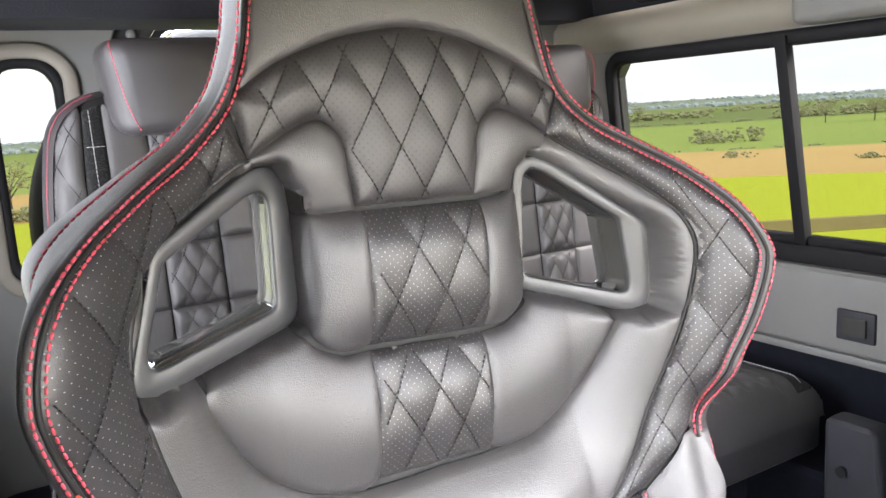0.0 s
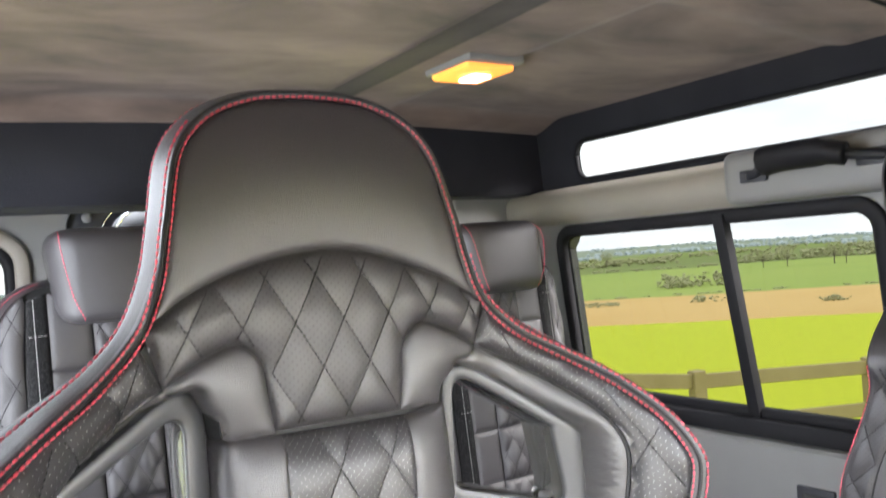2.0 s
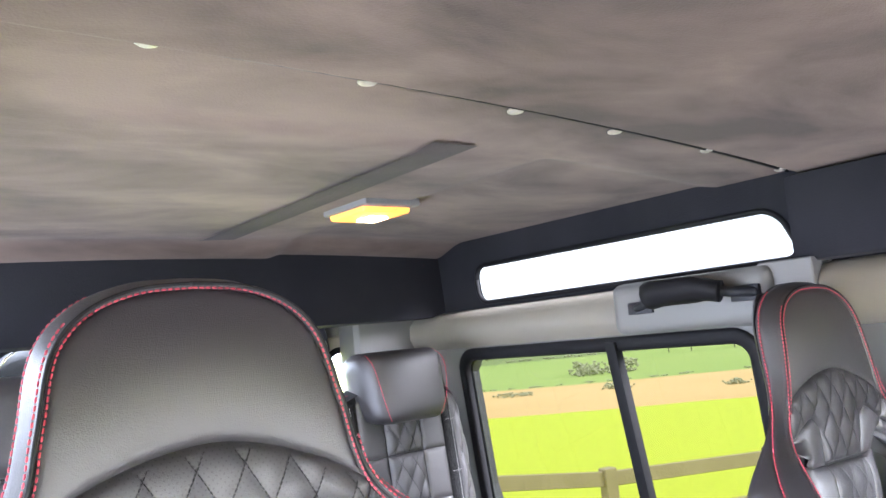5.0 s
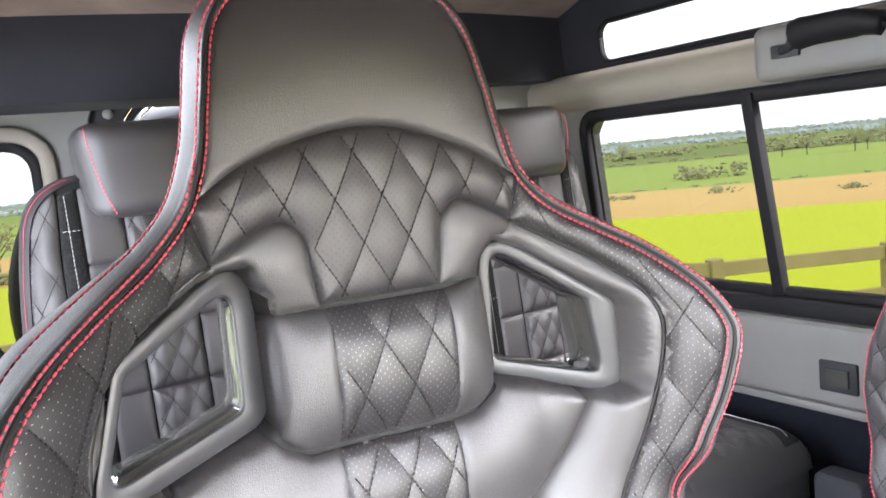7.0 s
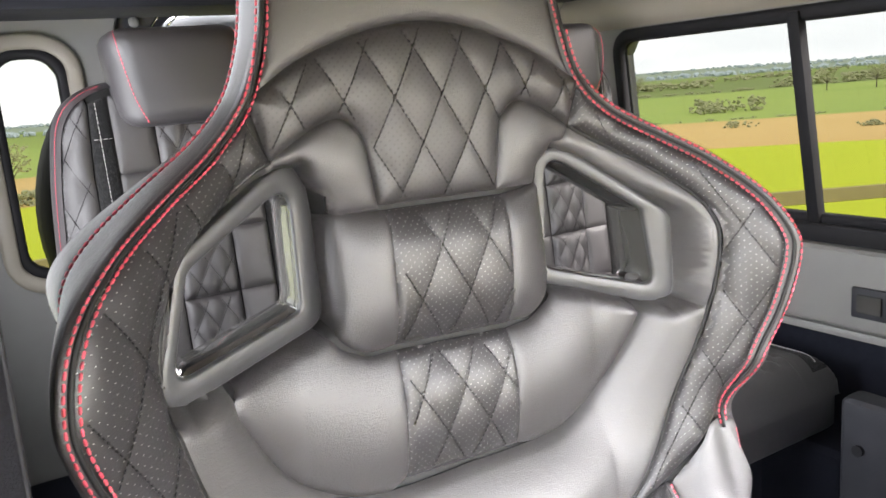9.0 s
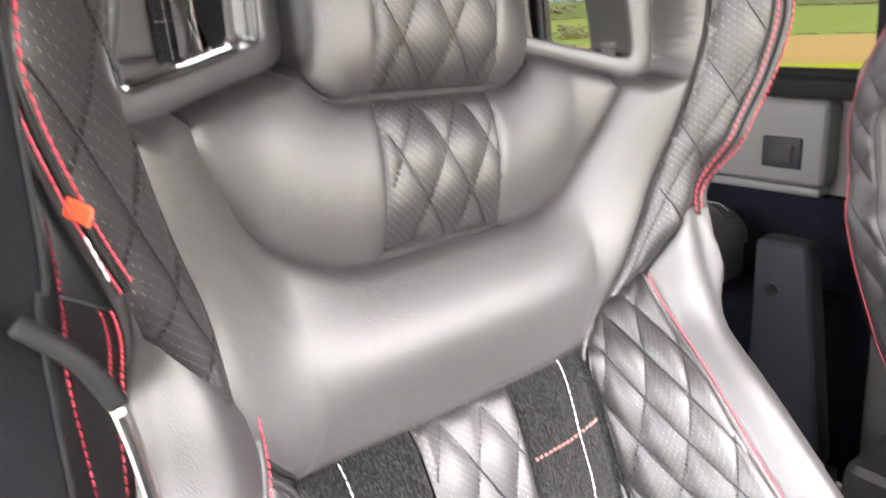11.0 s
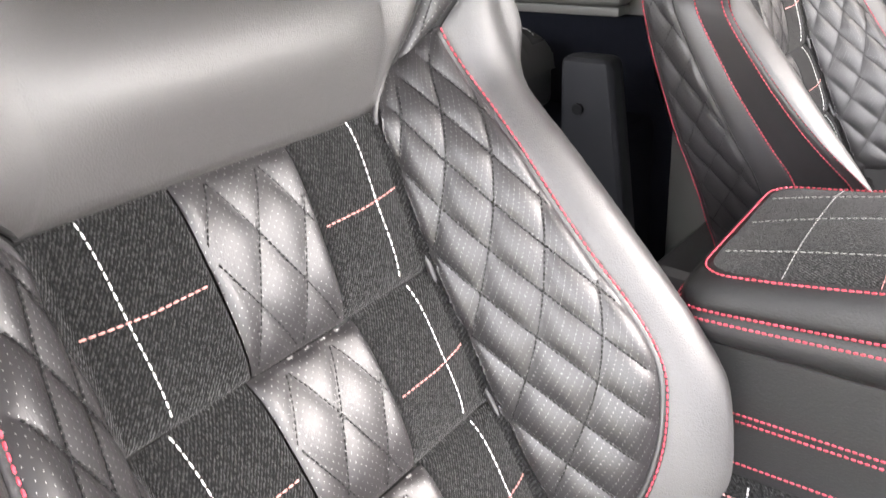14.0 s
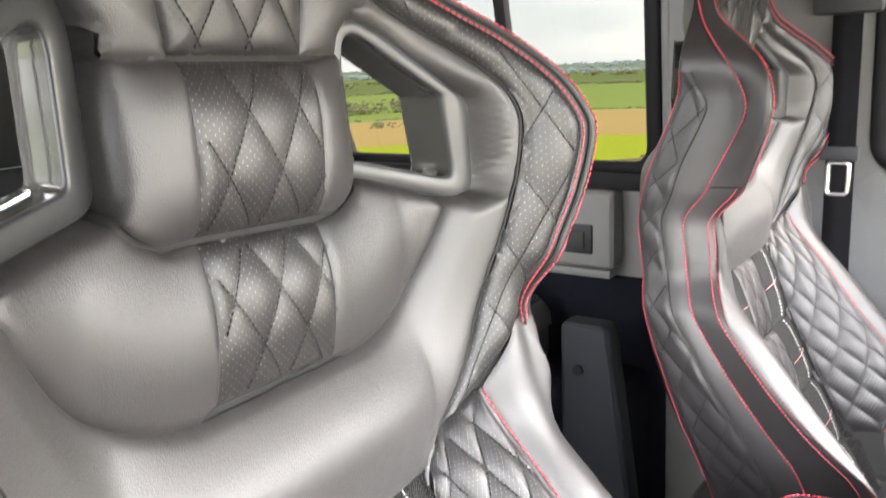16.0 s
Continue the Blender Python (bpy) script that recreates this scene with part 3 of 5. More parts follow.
def front_seat():
    seat = thing("front_seat", (0, 0, 0), "black quilted leather bucket seat with red stitching and tweed lower panel", "car seat", "front seats")
    edge = smooth_curve(SEAT_EDGE, 10)
    wing = smooth_curve(WING_SEAM, 6)
    wing_l = wing.copy()
    wing_l[:, 0] += 0.036 * (1 - smoothstep(wing[:, 1], 1.05, 1.22))
    wings = {1: wing, -1: wing_l}
    dome = smooth_curve(DOME, 6)
    ear = smooth_curve(EAR, 6)
    lobe = smooth_curve(LOBE, 6)
    holes = {k: (fillet(HOLE_OUT[k]), fillet(HOLE_IN[k])) for k in (1, -1)}
    core = np.mean([holes[k][1].mean(0) for k in (1, -1)], axis=0)
    hole_mid = {k: (holes[k][0] * 0.5 + holes[k][1] * 0.5) * (k, 1) for k in (1, -1)}
    rim_in = edge.copy()
    nrm = np.gradient(edge, axis=0)
    nrm = np.stack([nrm[:, 1], -nrm[:, 0]], 1)
    nrm /= np.linalg.norm(nrm, axis=1)[:, None]
    rim_in += nrm * (0.005 + 0.005 * smoothstep(1.60 - edge[:, 1], 0, 0.08))[:, None]
    # towards the bolster the sewn edge runs in from the outline
    rim_in += nrm * (0.007 * smoothstep(1.275 - edge[:, 1], 0, 0.11))[:, None]
    rim_in[0, 0] = 0
    top = rim_in[rim_in[:, 1] > 1.514]
    side = rim_in[(rim_in[:, 1] <= 1.514) & (rim_in[:, 1] > 1.165)]
    side_out = rim_in[(rim_in[:, 1] <= 1.514) & (rim_in[:, 1] > 1.242)]

    # under-cover that closes every seam from below
    inset = edge + nrm * 0.014
    inset[0, 0] = 0
    whole = np.vstack([sided(inset, 1), sided(inset, -1)[::-1][:-1]])
    panel("under_cover", [whole, hole_mid[1], hole_mid[-1]], lambda u, z: seat_form(u, z) + 0.0065, M_BLACK, seat, 0, 0.02, 0.006, sink=0)
    # head: plain hide over the dome seam
    head = np.vstack([mirrored(top)[::-1], top[1:], dome[::-1]])
    panel("head_cover", head, seat_form, M_LEATHER, seat, 0.014, 0.05, 0.006)
    # quilted yoke
    seam_r = np.array([(0.159, 1.512), (0.147, 1.469)])
    yoke = np.vstack([dome, seam_r[1:], ear[::-1][1:], [(-0.056, 1.423)], mirrored(ear)[1:]])
    q_top = quilting(0.0445, 0.078, 0.006, 1.51, 0.0032, 0.5)
    panel("yoke_quilt", yoke, seat_form, M_PERFDARK, seat, 0.007, 0.016, 0.0032, q_top)
    stitches("yoke_stitching", quilt_lines(yoke, 0.0445, 0.078, 0.006, 1.51, 0.0013, puff=0.007, rim=0.016, drop=0.0012), M_BLACK, seat, 0.0032, 0.0014, 0.0007)
    # ear pads beside the yoke
    for s in (1, -1):
        ear_pad = np.vstack([ear, [(0.143, 1.455), (0.125, 1.452), (0.106, 1.436), (0.104, 1.420)]]) * (s, 1)
        panel("ear_pad", ear_pad, seat_form, M_LEATHER, seat, 0.013, 0.018, 0.004)
    # middle pad: quilted strip and two plain cheeks on one cushion
    strip = np.array([(-0.055, 1.419), (0.063, 1.416), (0.059, 1.297), (-0.059, 1.303)])
    side_r = smooth_curve([(0.090, 1.418), (0.112, 1.417), (0.114, 1.37), (0.113, 1.335), (0.106, 1.314), (0.088, 1.299), (0.072, 1.297)], 4)
    side_l = smooth_curve([(-0.090, 1.420), (-0.112, 1.419), (-0.114, 1.37), (-0.113, 1.335), (-0.106, 1.316), (-0.088, 1.303), (-0.072, 1.302)], 4)
    mid_pad = np.vstack([strip[:2], side_r, strip[2:], side_l[::-1]])
    q_mid = (0.048, 0.088, -0.012, 1.3845)
    panel("middle_quilt", strip, seat_form, M_PERF, seat, 0.016, 0.014, 0.004, quilting(*q_mid, 0.0026, 0.55), sink=0.0035, pad=mid_pad)
    stitches("middle_stitching", quilt_lines(strip, *q_mid, 0.0015, puff=0.016, rim=0.014, pad=mid_pad, drop=0.0010), M_BLACK, seat, 0.0032, 0.0014, 0.0007)
    panel("middle_cheek", np.vstack([strip[1:2], side_r, strip[2:3]]), seat_form, M_LEATHER, seat, 0.016, 0.014, 0.004, sink=0.0035, pad=mid_pad)
    panel("middle_cheek", np.vstack([strip[0:1], side_l, strip[3:4]]), seat_form, M_LEATHER, seat, 0.016, 0.014, 0.004, sink=0.0035, pad=mid_pad)
    # lower lobe: quilted strip and plain sides on one cushion
    strip2 = np.array([(-0.059, 1.298), (0.057, 1.292), (0.054, 1.181), (-0.064, 1.185)])
    lob_r = np.vstack([[(0.084, 1.294), (0.108, 1.308), (0.122, 1.331), (0.205, 1.312)], lobe[:-8]])
    lob_l = np.vstack([[(0.084, 1.298), (0.108, 1.310), (0.122, 1.331), (0.205, 1.312)], lobe[:-9]]) * (-1, 1)
    low_pad = np.vstack([strip2[:2], lob_r, strip2[2:], lob_l[::-1]])
    q_low = (0.0435, 0.078, -0.002, 1.257)
    panel("lower_quilt", strip2, seat_form, M_PERF, seat, 0.016, 0.022, 0.004, quilting(*q_low, 0.0030, 0.55), sink=0.0035, pad=low_pad)
    stitches("lower_stitching", quilt_lines(strip2, *q_low, 0.0015, puff=0.016, rim=0.022, pad=low_pad, drop=0.0012), M_BLACK, seat, 0.0032, 0.0014, 0.0007)
    panel("lower_lobe", np.vstack([strip2[1:2], lob_r, strip2[2:3]]), seat_form, M_LEATHER, seat, 0.016, 0.022, 0.005, sink=0.0035, pad=low_pad)
    panel("lower_lobe", np.vstack([strip2[0:1], lob_l, strip2[3:4]]), seat_form, M_LEATHER, seat, 0.016, 0.022, 0.005, sink=0.0035, pad=low_pad)
    # lumbar roll that runs up round the harness openings
    crease = smooth_curve([(0.137, 1.050), (0.08, 1.044), (0.0, 1.046), (-0.09, 1.047), (-0.178, 1.050)], 6)
    half, half_l = wing[:-1], wing_l[:-1]
    hole_path = np.array([(0.128, 1.450), (0.150, 1.434), (0.200, 1.400), (0.227, 1.381), (0.231, 1.373), (0.233, 1.318), (0.227, 1.311), (0.210, 1.314)])
    hole_path_l = np.array([(0.128, 1.458), (0.150, 1.446), (0.200, 1.420), (0.231, 1.404), (0.236, 1.396), (0.254, 1.328), (0.248, 1.320), (0.210, 1.321)])
    lum = np.vstack([half, crease[:-1], [(-0.174, 1.050)], mirrored(half_l)[::-1], mirrored(hole_path_l), mirrored(lobe), lobe[::-1][1:], hole_path[::-1]])

    def roll(u, z):
        return 0.018 * np.exp(-((z - 1.118) / 0.048) ** 2) * np.exp(-(u / 0.17) ** 4)
    panel("lumbar_roll", lum, seat_form, M_LIT, seat, 0.010, 0.02, 0.0042, roll)
    # shoulder wings, quilted
    for s in (1, -1):
        tail_w = [(0.232, 1.139), (0.208, 1.110), (0.172, 1.078)] if s == 1 else [(0.273, 1.208), (0.240, 1.159), (0.222, 1.124), (0.196, 1.078)]
        w = np.vstack([[(0.160, 1.512)], side if s == 1 else side_out, tail_w, wings[s][::-1]]) * (s, 1)
        w = widen(w)
        panel("wing_quilt", w, seat_form, M_PERF, seat, 0.007, 0.014, 0.004, quilting(0.046, 0.094, 0.275 * s, 1.365, 0.0030, 0.5))
        stitches("wing_stitching", quilt_lines(w, 0.046, 0.094, 0.275 * s, 1.365, 0.0014, puff=0.007, rim=0.014, drop=0.0012), M_BLACK, seat, 0.0032, 0.0014, 0.0007)
        ln = lines_3d(wings[s] * (s, 1), -0.0026, step=0.006)
        tube("seam_cord", ln, 0.0022, M_BLACK, seat)
    # harness openings
    def ring(loop, off):
        r = np.stack([loop[:, 0], bezel_plane(loop[:, 0]) + off, loop[:, 1]], 1)
        return np.vstack([r, r[:1]])
    for s in (1, -1):
        hole, hole_in = holes[s]
        rows = []
        for k, off in ((-0.04, 0.016), (0.0, 0.004), (0.03, 0.0012), (0.10, 0.0), (0.5, 0.0005), (0.86, 0.0), (0.95, 0.0010), (1.0, 0.0035), (1.0, 0.006)):
            rows.append(ring((hole * (1 - k) + hole_in * k) * (s, 1), off))
        bezel = loft("harness_bezel", rows, M_BEZEL, seat, "satin dark grey plastic surround")
        lp = hole_in * (s, 1)
        mid = hole_in.mean(0)
        lp2 = (mid + (hole_in - mid) * 0.975) * (s, 1)
        loft("harness_liner", [ring(lp, 0.005), ring(lp2, 0.010), ring(lp2, 0.046), ring(lp, 0.050)], M_GLOSS, bezel, "gloss black liner of the opening")
    # rolled edge and flank, front to back
    dist = np.concatenate([[0], np.cumsum(np.linalg.norm(np.diff(edge, axis=0), axis=1))])
    back_v = np.interp(edge[:, 1], *BACK_TABLE)
    t_red = np.interp(edge[:, 1], *FLANK_LINE)
    swell = 0.006 + 0.020 * smoothstep(1.38 - edge[:, 1], 0, 0.16)
    hull = edge.copy()
    hull[:, 0] = edge[:, 0] + (np.interp(edge[:, 1], *smooth_table([0.62, 0.80, 0.95, 1.15, 1.33, 1.40, 1.45], [0.190, 0.250, 0.280, 0.286, 0.284, 0.272, 0.250], 0.08)) - edge[:, 0]) * smoothstep(1.44 - edge[:, 1], 0, 0.08)
    t_seam = np.interp(edge[:, 1], *SEAM_LINE)
    kq = int(np.argmax(edge[:, 1] < 1.395))
    for s in (1, -1):
        k = int(np.argmax(edge[:, 1] < (1.150 if s == 1 else 1.236)))
        rows, uv = [], []
        for mixed, drop in ((0.0, 0.004), (0.5, -0.004), (1.0, 0.002)):
            a = sided(edge * mixed + rim_in * (1 - mixed), s)
            under = np.where(edge[:, 1] < (1.16 if s == 1 else 1.24), 0.007 * (1 - mixed) + 0.002, drop)
            rows.append(np.stack([a[:, 0], seat_form(a[:, 0], a[:, 1]) + under, a[:, 1]], 1))
        es = sided(edge, s)
        ev = seat_form(es[:, 0], es[:, 1])
        # the flank in four strips: front leather to the red line, leather to the quilt's seam, quilt, back cord
        cuts = [0 * t_red, t_red, t_seam, 0 * t_red + 0.94, 0 * t_red + 1]
        steps = [16, 14, 30, 5]
        marks = [3]
        depth = (back_v - ev).clip(0.03)
        for i, m in enumerate(steps):
            for j in range(m + (i == 3)):
                w = j / m
                t = cuts[i] * (1 - w) + cuts[i + 1] * w
                wide = (cuts[i + 1] - cuts[i]) * depth
                near = np.minimum(w, 1 - w) * wide
                bulge = swell * smoothstep(t, -0.05, 0.72) - 0.014 * smoothstep(t, 0.93, 1.0)
                v = ev + 0.004 + (back_v - ev - 0.004) * t
                q = 0.0022 * (1 - np.exp(-near / 0.004)) if i in (0, 1) else 0 * t
                if i == 2:
                    fall = np.clip(near / 0.008, 0, 1) * smoothstep(1.40 - edge[:, 1], 0, 0.02)
                    a1, b1 = (v - back_v) / 0.046 + dist / 0.066, (v - back_v) / 0.046 - dist / 0.066
                    q = 0.001 + fall * 0.0036 * (np.abs(np.sin(np.pi * a1)) ** 0.6 * np.abs(np.sin(np.pi * b1)) ** 0.6)
                if i == 3:
                    q = 0.004 * math.sin(math.pi * w)
                turn = smoothstep(t, 0.0, 0.45)[:, None]
                out = sided(edge * (1 - turn) + hull * turn - nrm * (bulge + q)[:, None], s)
                if abs(out[0, 0]) < 0.04:
                    out[0, 0] = 0
                rows.append(np.stack([out[:, 0], v, out[:, 1]], 1))
            marks.append(len(rows) - (i == 3))
        rows = np.array(rows)
        uv = np.stack([np.stack([r[:, 1], dist], 1) for r in rows])

        def strip_of(name, r0, r1, c0, c1, mat):
            sub, su = rows[r0:r1, c0:c1], uv[r0:r1, c0:c1]
            if s == -1:
                sub, su = sub[::-1], su[::-1]
            loft(name, sub, mat, seat, uvs=su.reshape(-1, 2))
        strip_of("flank_front", 0, marks[2] + 1, 0, len(edge), M_LEATHER)
        strip_of("flank_back", marks[2], marks[3] + 1, 0, kq + 1, M_LEATHER)
        strip_of("flank_quilt", marks[2], marks[3] + 1, kq, len(edge), M_PERFDARK)
        sewn = []
        for sign in (1, -1):
            for line in range(-60, 61):
                run = []
                for c in range(kq, len(edge)):
                    vs = rows[marks[2]:marks[3] + 1, c, 1]
                    v = back_v[c] + 0.046 * (line - sign * dist[c] / 0.066)
                    if vs[0] + 0.003 < v < vs[-1] - 0.003:
                        run.append([np.interp(v, vs, rows[marks[2]:marks[3] + 1, c, ax]) for ax in range(3)])
                        run[-1][0] += 0.0008 * s
                if len(run) > 2:
                    sewn.append(np.array(run))
        stitches("flank_stitching", sewn, M_BLACK, seat, 0.0036, 0.0014, 0.0009)
        strip_of("back_cord", marks[3], len(rows), 0, len(edge), M_LEATHER)
        stitches("red_edge_stitching", [lines_3d(sided(rim_in[:k], s), 0.0035)], M_RED, seat, 0.0044, 0.0016, 0.0010)
        tube("edge_piping", lines_3d(sided((rim_in - nrm * 0.0042)[:k], s), 0.0030), 0.0019, M_BLACK, seat)
        # red lines along the flank: one beside the front edge, one down its middle, one at the back
        out_n = np.stack([-nrm[:, 0] * s, 0 * nrm[:, 0], -nrm[:, 1]], 1)
        keep = edge[:, 1] < 1.70
        stitches("red_outer_stitching", [lines_3d(sided((rim_in - nrm * 0.0085)[int(np.argmax(edge[:, 1] < (1.56 if s == 1 else 1.68))):k], s), 0.0036)], M_RED, seat, 0.0045, 0.0018, 0.0010)
        stitches("red_flank_stitching", [(rows[marks[1]] + out_n * 0.0012)[keep]], M_RED, seat, 0.0045, 0.0018, 0.0011)
        tube("seam_cord", (rows[marks[2]] + out_n * 0.0004)[kq:], 0.0011, M_BLACK, seat)
        low = edge[:, 1] < 1.40
        stitches("red_back_stitching", [(rows[marks[3] + 2] + out_n * 0.0012)[low]], M_RED, seat, 0.0045, 0.0018, 0.0010)
        for row in (3, 6):
            stitches("red_bolster_edge_stitching", [(rows[row] + out_n * 0.0015)[k:]], M_RED, seat, 0.0045, 0.0018, 0.0010)
        # the short cross seam where the bolster's cover begins
        tube("cross_seam", rows[3:marks[1], k] + out_n[k] * 0.0008, 0.0013, M_BLACK, seat)
    # back shell, dished round the two openings
    def back_form(u, z):
        ue = np.interp(z, edge[::-1, 1], edge[::-1, 0]) + 1e-3
        dish = 0.050 * np.exp(-(((np.abs(u) - core[0] - 0.01) / 0.12) ** 4 + ((z - core[1]) / 0.11) ** 4))
        return np.interp(z, *BACK_TABLE) + (0.045 + 0.04 * smoothstep(z, 1.1, 1.3) * smoothstep(1.55 - z, 0, 0.1)) * (1 - np.clip(np.abs(u - seat_shift(z)) / ue, 0, 1) ** 3) - dish
    sh = hull - nrm * (swell - 0.014)[:, None]
    sh[0, 0] = 0
    shell = np.vstack([sided(sh, 1), sided(sh, -1)[::-1][:-1]])
    open_b = [(h.mean(0) + (h - h.mean(0)) * 1.14) * (k, 1) for k, (_, h) in holes.items()]
    panel("back_shell", [shell] + open_b, back_form, M_LEATHER, seat, 0, 0.02, 0.012, sink=0, flip=True)

    # ---- lower squab: tweed, quilted strip, quilted bolsters ----
    rows_z = [1.050, 0.917, 0.803, 0.690, 0.600]
    for i in range(4):
        a, b = rows_z[i], rows_z[i + 1]
        st = shifted([(-0.052, a), (0.052, a - 0.002), (0.046, b), (-0.046, b)])
        row_pad = shifted([(-0.157, a), (0.157, a), (0.153, b), (-0.153, b)])
        q = (0.044, 0.086, -0.027, 1.001 if i == 0 else a - 0.049)
        panel("squab_strip", st, seat_form, M_PERF, seat, 0.012, 0.014, 0.004, quilting(*q, 0.0030, 0.55), sink=0.0022, pad=row_pad)
        stitches("strip_stitching", quilt_lines(st, *q, 0.0016, puff=0.012, rim=0.014, pad=row_pad, drop=0.0011), M_BLACK, seat, 0.0032, 0.0014, 0.0007)
        for s in (1, -1):
            tw = shifted(np.array([(0.053, a), (0.10, a), (0.162, a - 0.002), (0.158, b), (0.10, b), (0.047, b)]) * (s, 1))
            panel("tweed_panel", tw, seat_form, M_TWEED, seat, 0.011, 0.014, 0.004, sink=0.003, pad=row_pad)

            def on_pad(line):
                p = resample(shifted(np.array(line) * (s, 1)), 0.003)
                return on_form(seat_form, p[:, 0], p[:, 1], 0.0004 + 0.011 * (1 - np.exp(-edge_distance(row_pad, p) / 0.014)))
            stitches("white_check_stitching", [on_pad([(0.118, a - 0.002), (0.114, (a + b) / 2), (0.112, b + 0.002)])], M_WHITE, seat, 0.0032, 0.0036, 0.0007)
            zc = a - 0.066
            stitches("pink_check_stitching", [on_pad([(0.056, zc), (0.10, zc), (0.150, zc + 0.004)])], M_PINK, seat, 0.0030, 0.0026, 0.0007)
    seams = {1: [(0.206, 1.105), (0.213, 1.060), (0.211, 0.990), (0.211, 0.930), (0.213, 0.880), (0.208, 0.840), (0.194, 0.800), (0.179, 0.760), (0.156, 0.705)],
             -1: [(-0.204, 1.118), (-0.206, 1.080), (-0.222, 1.040), (-0.243, 1.000), (-0.255, 0.950), (-0.263, 0.890), (-0.258, 0.840), (-0.244, 0.800), (-0.206, 0.705)]}
    for s in (1, -1):
        seam = smooth_curve(seams[s], 6)
        i0 = 0.125 if s == 1 else -0.177
        inner = np.array([(i0, 0.70), (i0 - 0.001, 0.80), (i0, 0.92), (i0 + 0.002 * s, 1.00), (i0 + 0.004 * s, 1.045), (i0 + 0.030 * s, 1.078)])
        bol = np.vstack([seam, smooth_curve(inner, 5)])
        q = (0.029, 0.071, 0.174 if s == 1 else -0.224, 0.968)
        panel("bolster_quilt", bol, seat_form, M_PERF, seat, 0.010, 0.012, 0.0034, quilting(*q, 0.0046, 0.6), squash=2.2, sink=0.002)
        stitches("bolster_stitching", quilt_lines(bol, *q, 0.0010, puff=0.010, rim=0.012, squash=2.2, drop=0.0012, clear=0.012), M_BLACK, seat, 0.0032, 0.0014, 0.0008)
        stitches("red_bolster_stitching", [lines_3d(seam + (0.0015 * s, 0), 0.0050)], M_RED, seat, 0.0044, 0.0016, 0.0010)
        rim_c = sided(edge + nrm * (-0.004 + 0.012 * smoothstep(edge[:, 1], 1.10, 1.165 if s == 1 else 1.24))[:, None], s)
        rim_c = rim_c[(rim_c[:, 1] < (1.165 if s == 1 else 1.240)) & (rim_c[:, 1] > 0.705)]
        cov = np.vstack([(seam + (0.003 * s, 0))[::-1], [(0.232, 1.135), (0.252, 1.158)] if s == 1 else [(-0.228, 1.154), (-0.271, 1.203)], rim_c])
        panel("bolster_cover", cov, seat_form, M_COVER, seat, 0.016, 0.026, 0.005, sink=0.001)
        tube("seam_cord", lines_3d(seam, -0.001, step=0.008), 0.0034, M_LEATHER, seat)
        tube("seam_cord", lines_3d(smooth_curve(inner, 5), 0.0, step=0.008), 0.0032, M_LEATHER, seat)
    # seat base below the squab
    part("seat_base", box_bm(-0.23, 0.21, -0.42, 0.02, 0.40, 0.585, 0.03, 3), M_LEATHER, seat)
    part("seat_box", box_bm(-0.24, 0.22, -0.36, 0.05, 0.335, 0.398, 0.01), M_DARK, seat)
    return seat


seat = front_seat()
seat.matrix_basis = pose(SEAT_X, SEAT_Y, 0, 0, 0, -0.5)


def sewn_tab(seat, s):
    """Small cloth tab caught in the outer flank seam, with a few pale stitches below it."""
    tab = on_form(seat_form, np.array([0.311 * s]), np.array([1.290]), np.array([0.007]))[0]
    bm = box_bm(-0.0065, 0.0065, -0.0012, 0.0012, -0.0048, 0.0048, 0.001, 1)
    bmesh.ops.transform(bm, matrix=pose(*tab, 0, -25 * s, 50 * s), verts=bm.verts)
    part("cloth_tab", bm, M_ORANGE, seat, "small orange cloth tab in the seam")
    tail = np.array([(0.309, 1.278), (0.304, 1.264), (0.299, 1.250)]) * (s, 1)
    stitches("tab_stitching", [lines_3d(tail, 0.006)], M_WHITE, seat, 0.0028, 0.0042, 0.0010)


seat_2 = copy_thing(seat, pose(1.279, 0.504, 1.206, 2.2, 0, -2.6) @ Matrix.Diagonal((0.902, 0.902, 0.902, 1)) @ pose(0, 0, -1.2))
sewn_tab(seat, -1)
sewn_tab(seat_2, 1)
tagged(seat_2, "black quilted leather passenger bucket seat with red stitching, slid forward")
plinth = thing("seat_plinth", (0, 0, 0), "black carpeted plinth under the passenger seat", "seat base")
part("plinth", box_bm(1.05, 1.50, 0.20, 0.57, 0.337, 0.424, 0.01), M_CARPET, plinth)

# ---- the cabin ----
MID = 0.751
WALL_R, WALL_L, REAR, ROOF = 1.46, -0.10, 1.80, 1.90
DOOR_R = 1.61


def wall_with_openings(name, plane, at, thick, span, rise, openings, mat, label, lean=None):
    """A wall along x or y with rounded openings cut right through it."""
    a0, a1 = span
    z0, z1 = rise
    outer = np.array([(a0, z0), (a1, z0), (a1, z1), (a0, z1)])
    loops = [outer] + [np.array(o) for o in openings]
    v, f, d = triangulate(loops, 0.06)
    V, F = [], []
    n = len(v)
    for off in (0, thick):
        for a, z in v:
            sh = lean(z) if lean else 0
            V.append((at + off + sh, a, z) if plane == "x" else (a, at + off + sh, z))
    F = [tuple(t) for t in f] + [tuple(t[::-1] + n) for t in f]
    count = {}
    for t in f:
        for i in range(3):
            e = (t[i], t[(i + 1) % 3])
            count[e] = 1
    for a, b in list(count):
        if (b, a) not in count:
            F.append((b, a, a + n, b + n))
    ob = mesh_object(name, V, F, mat, smooth=False)
    bm = bmesh.new()
    bm.from_mesh(ob.data)
    bmesh.ops.recalc_face_normals(bm, faces=bm.faces)
    bm.to_mesh(ob.data)
    bm.free()
    return tagged(ob, label, "wall", kind="structure")


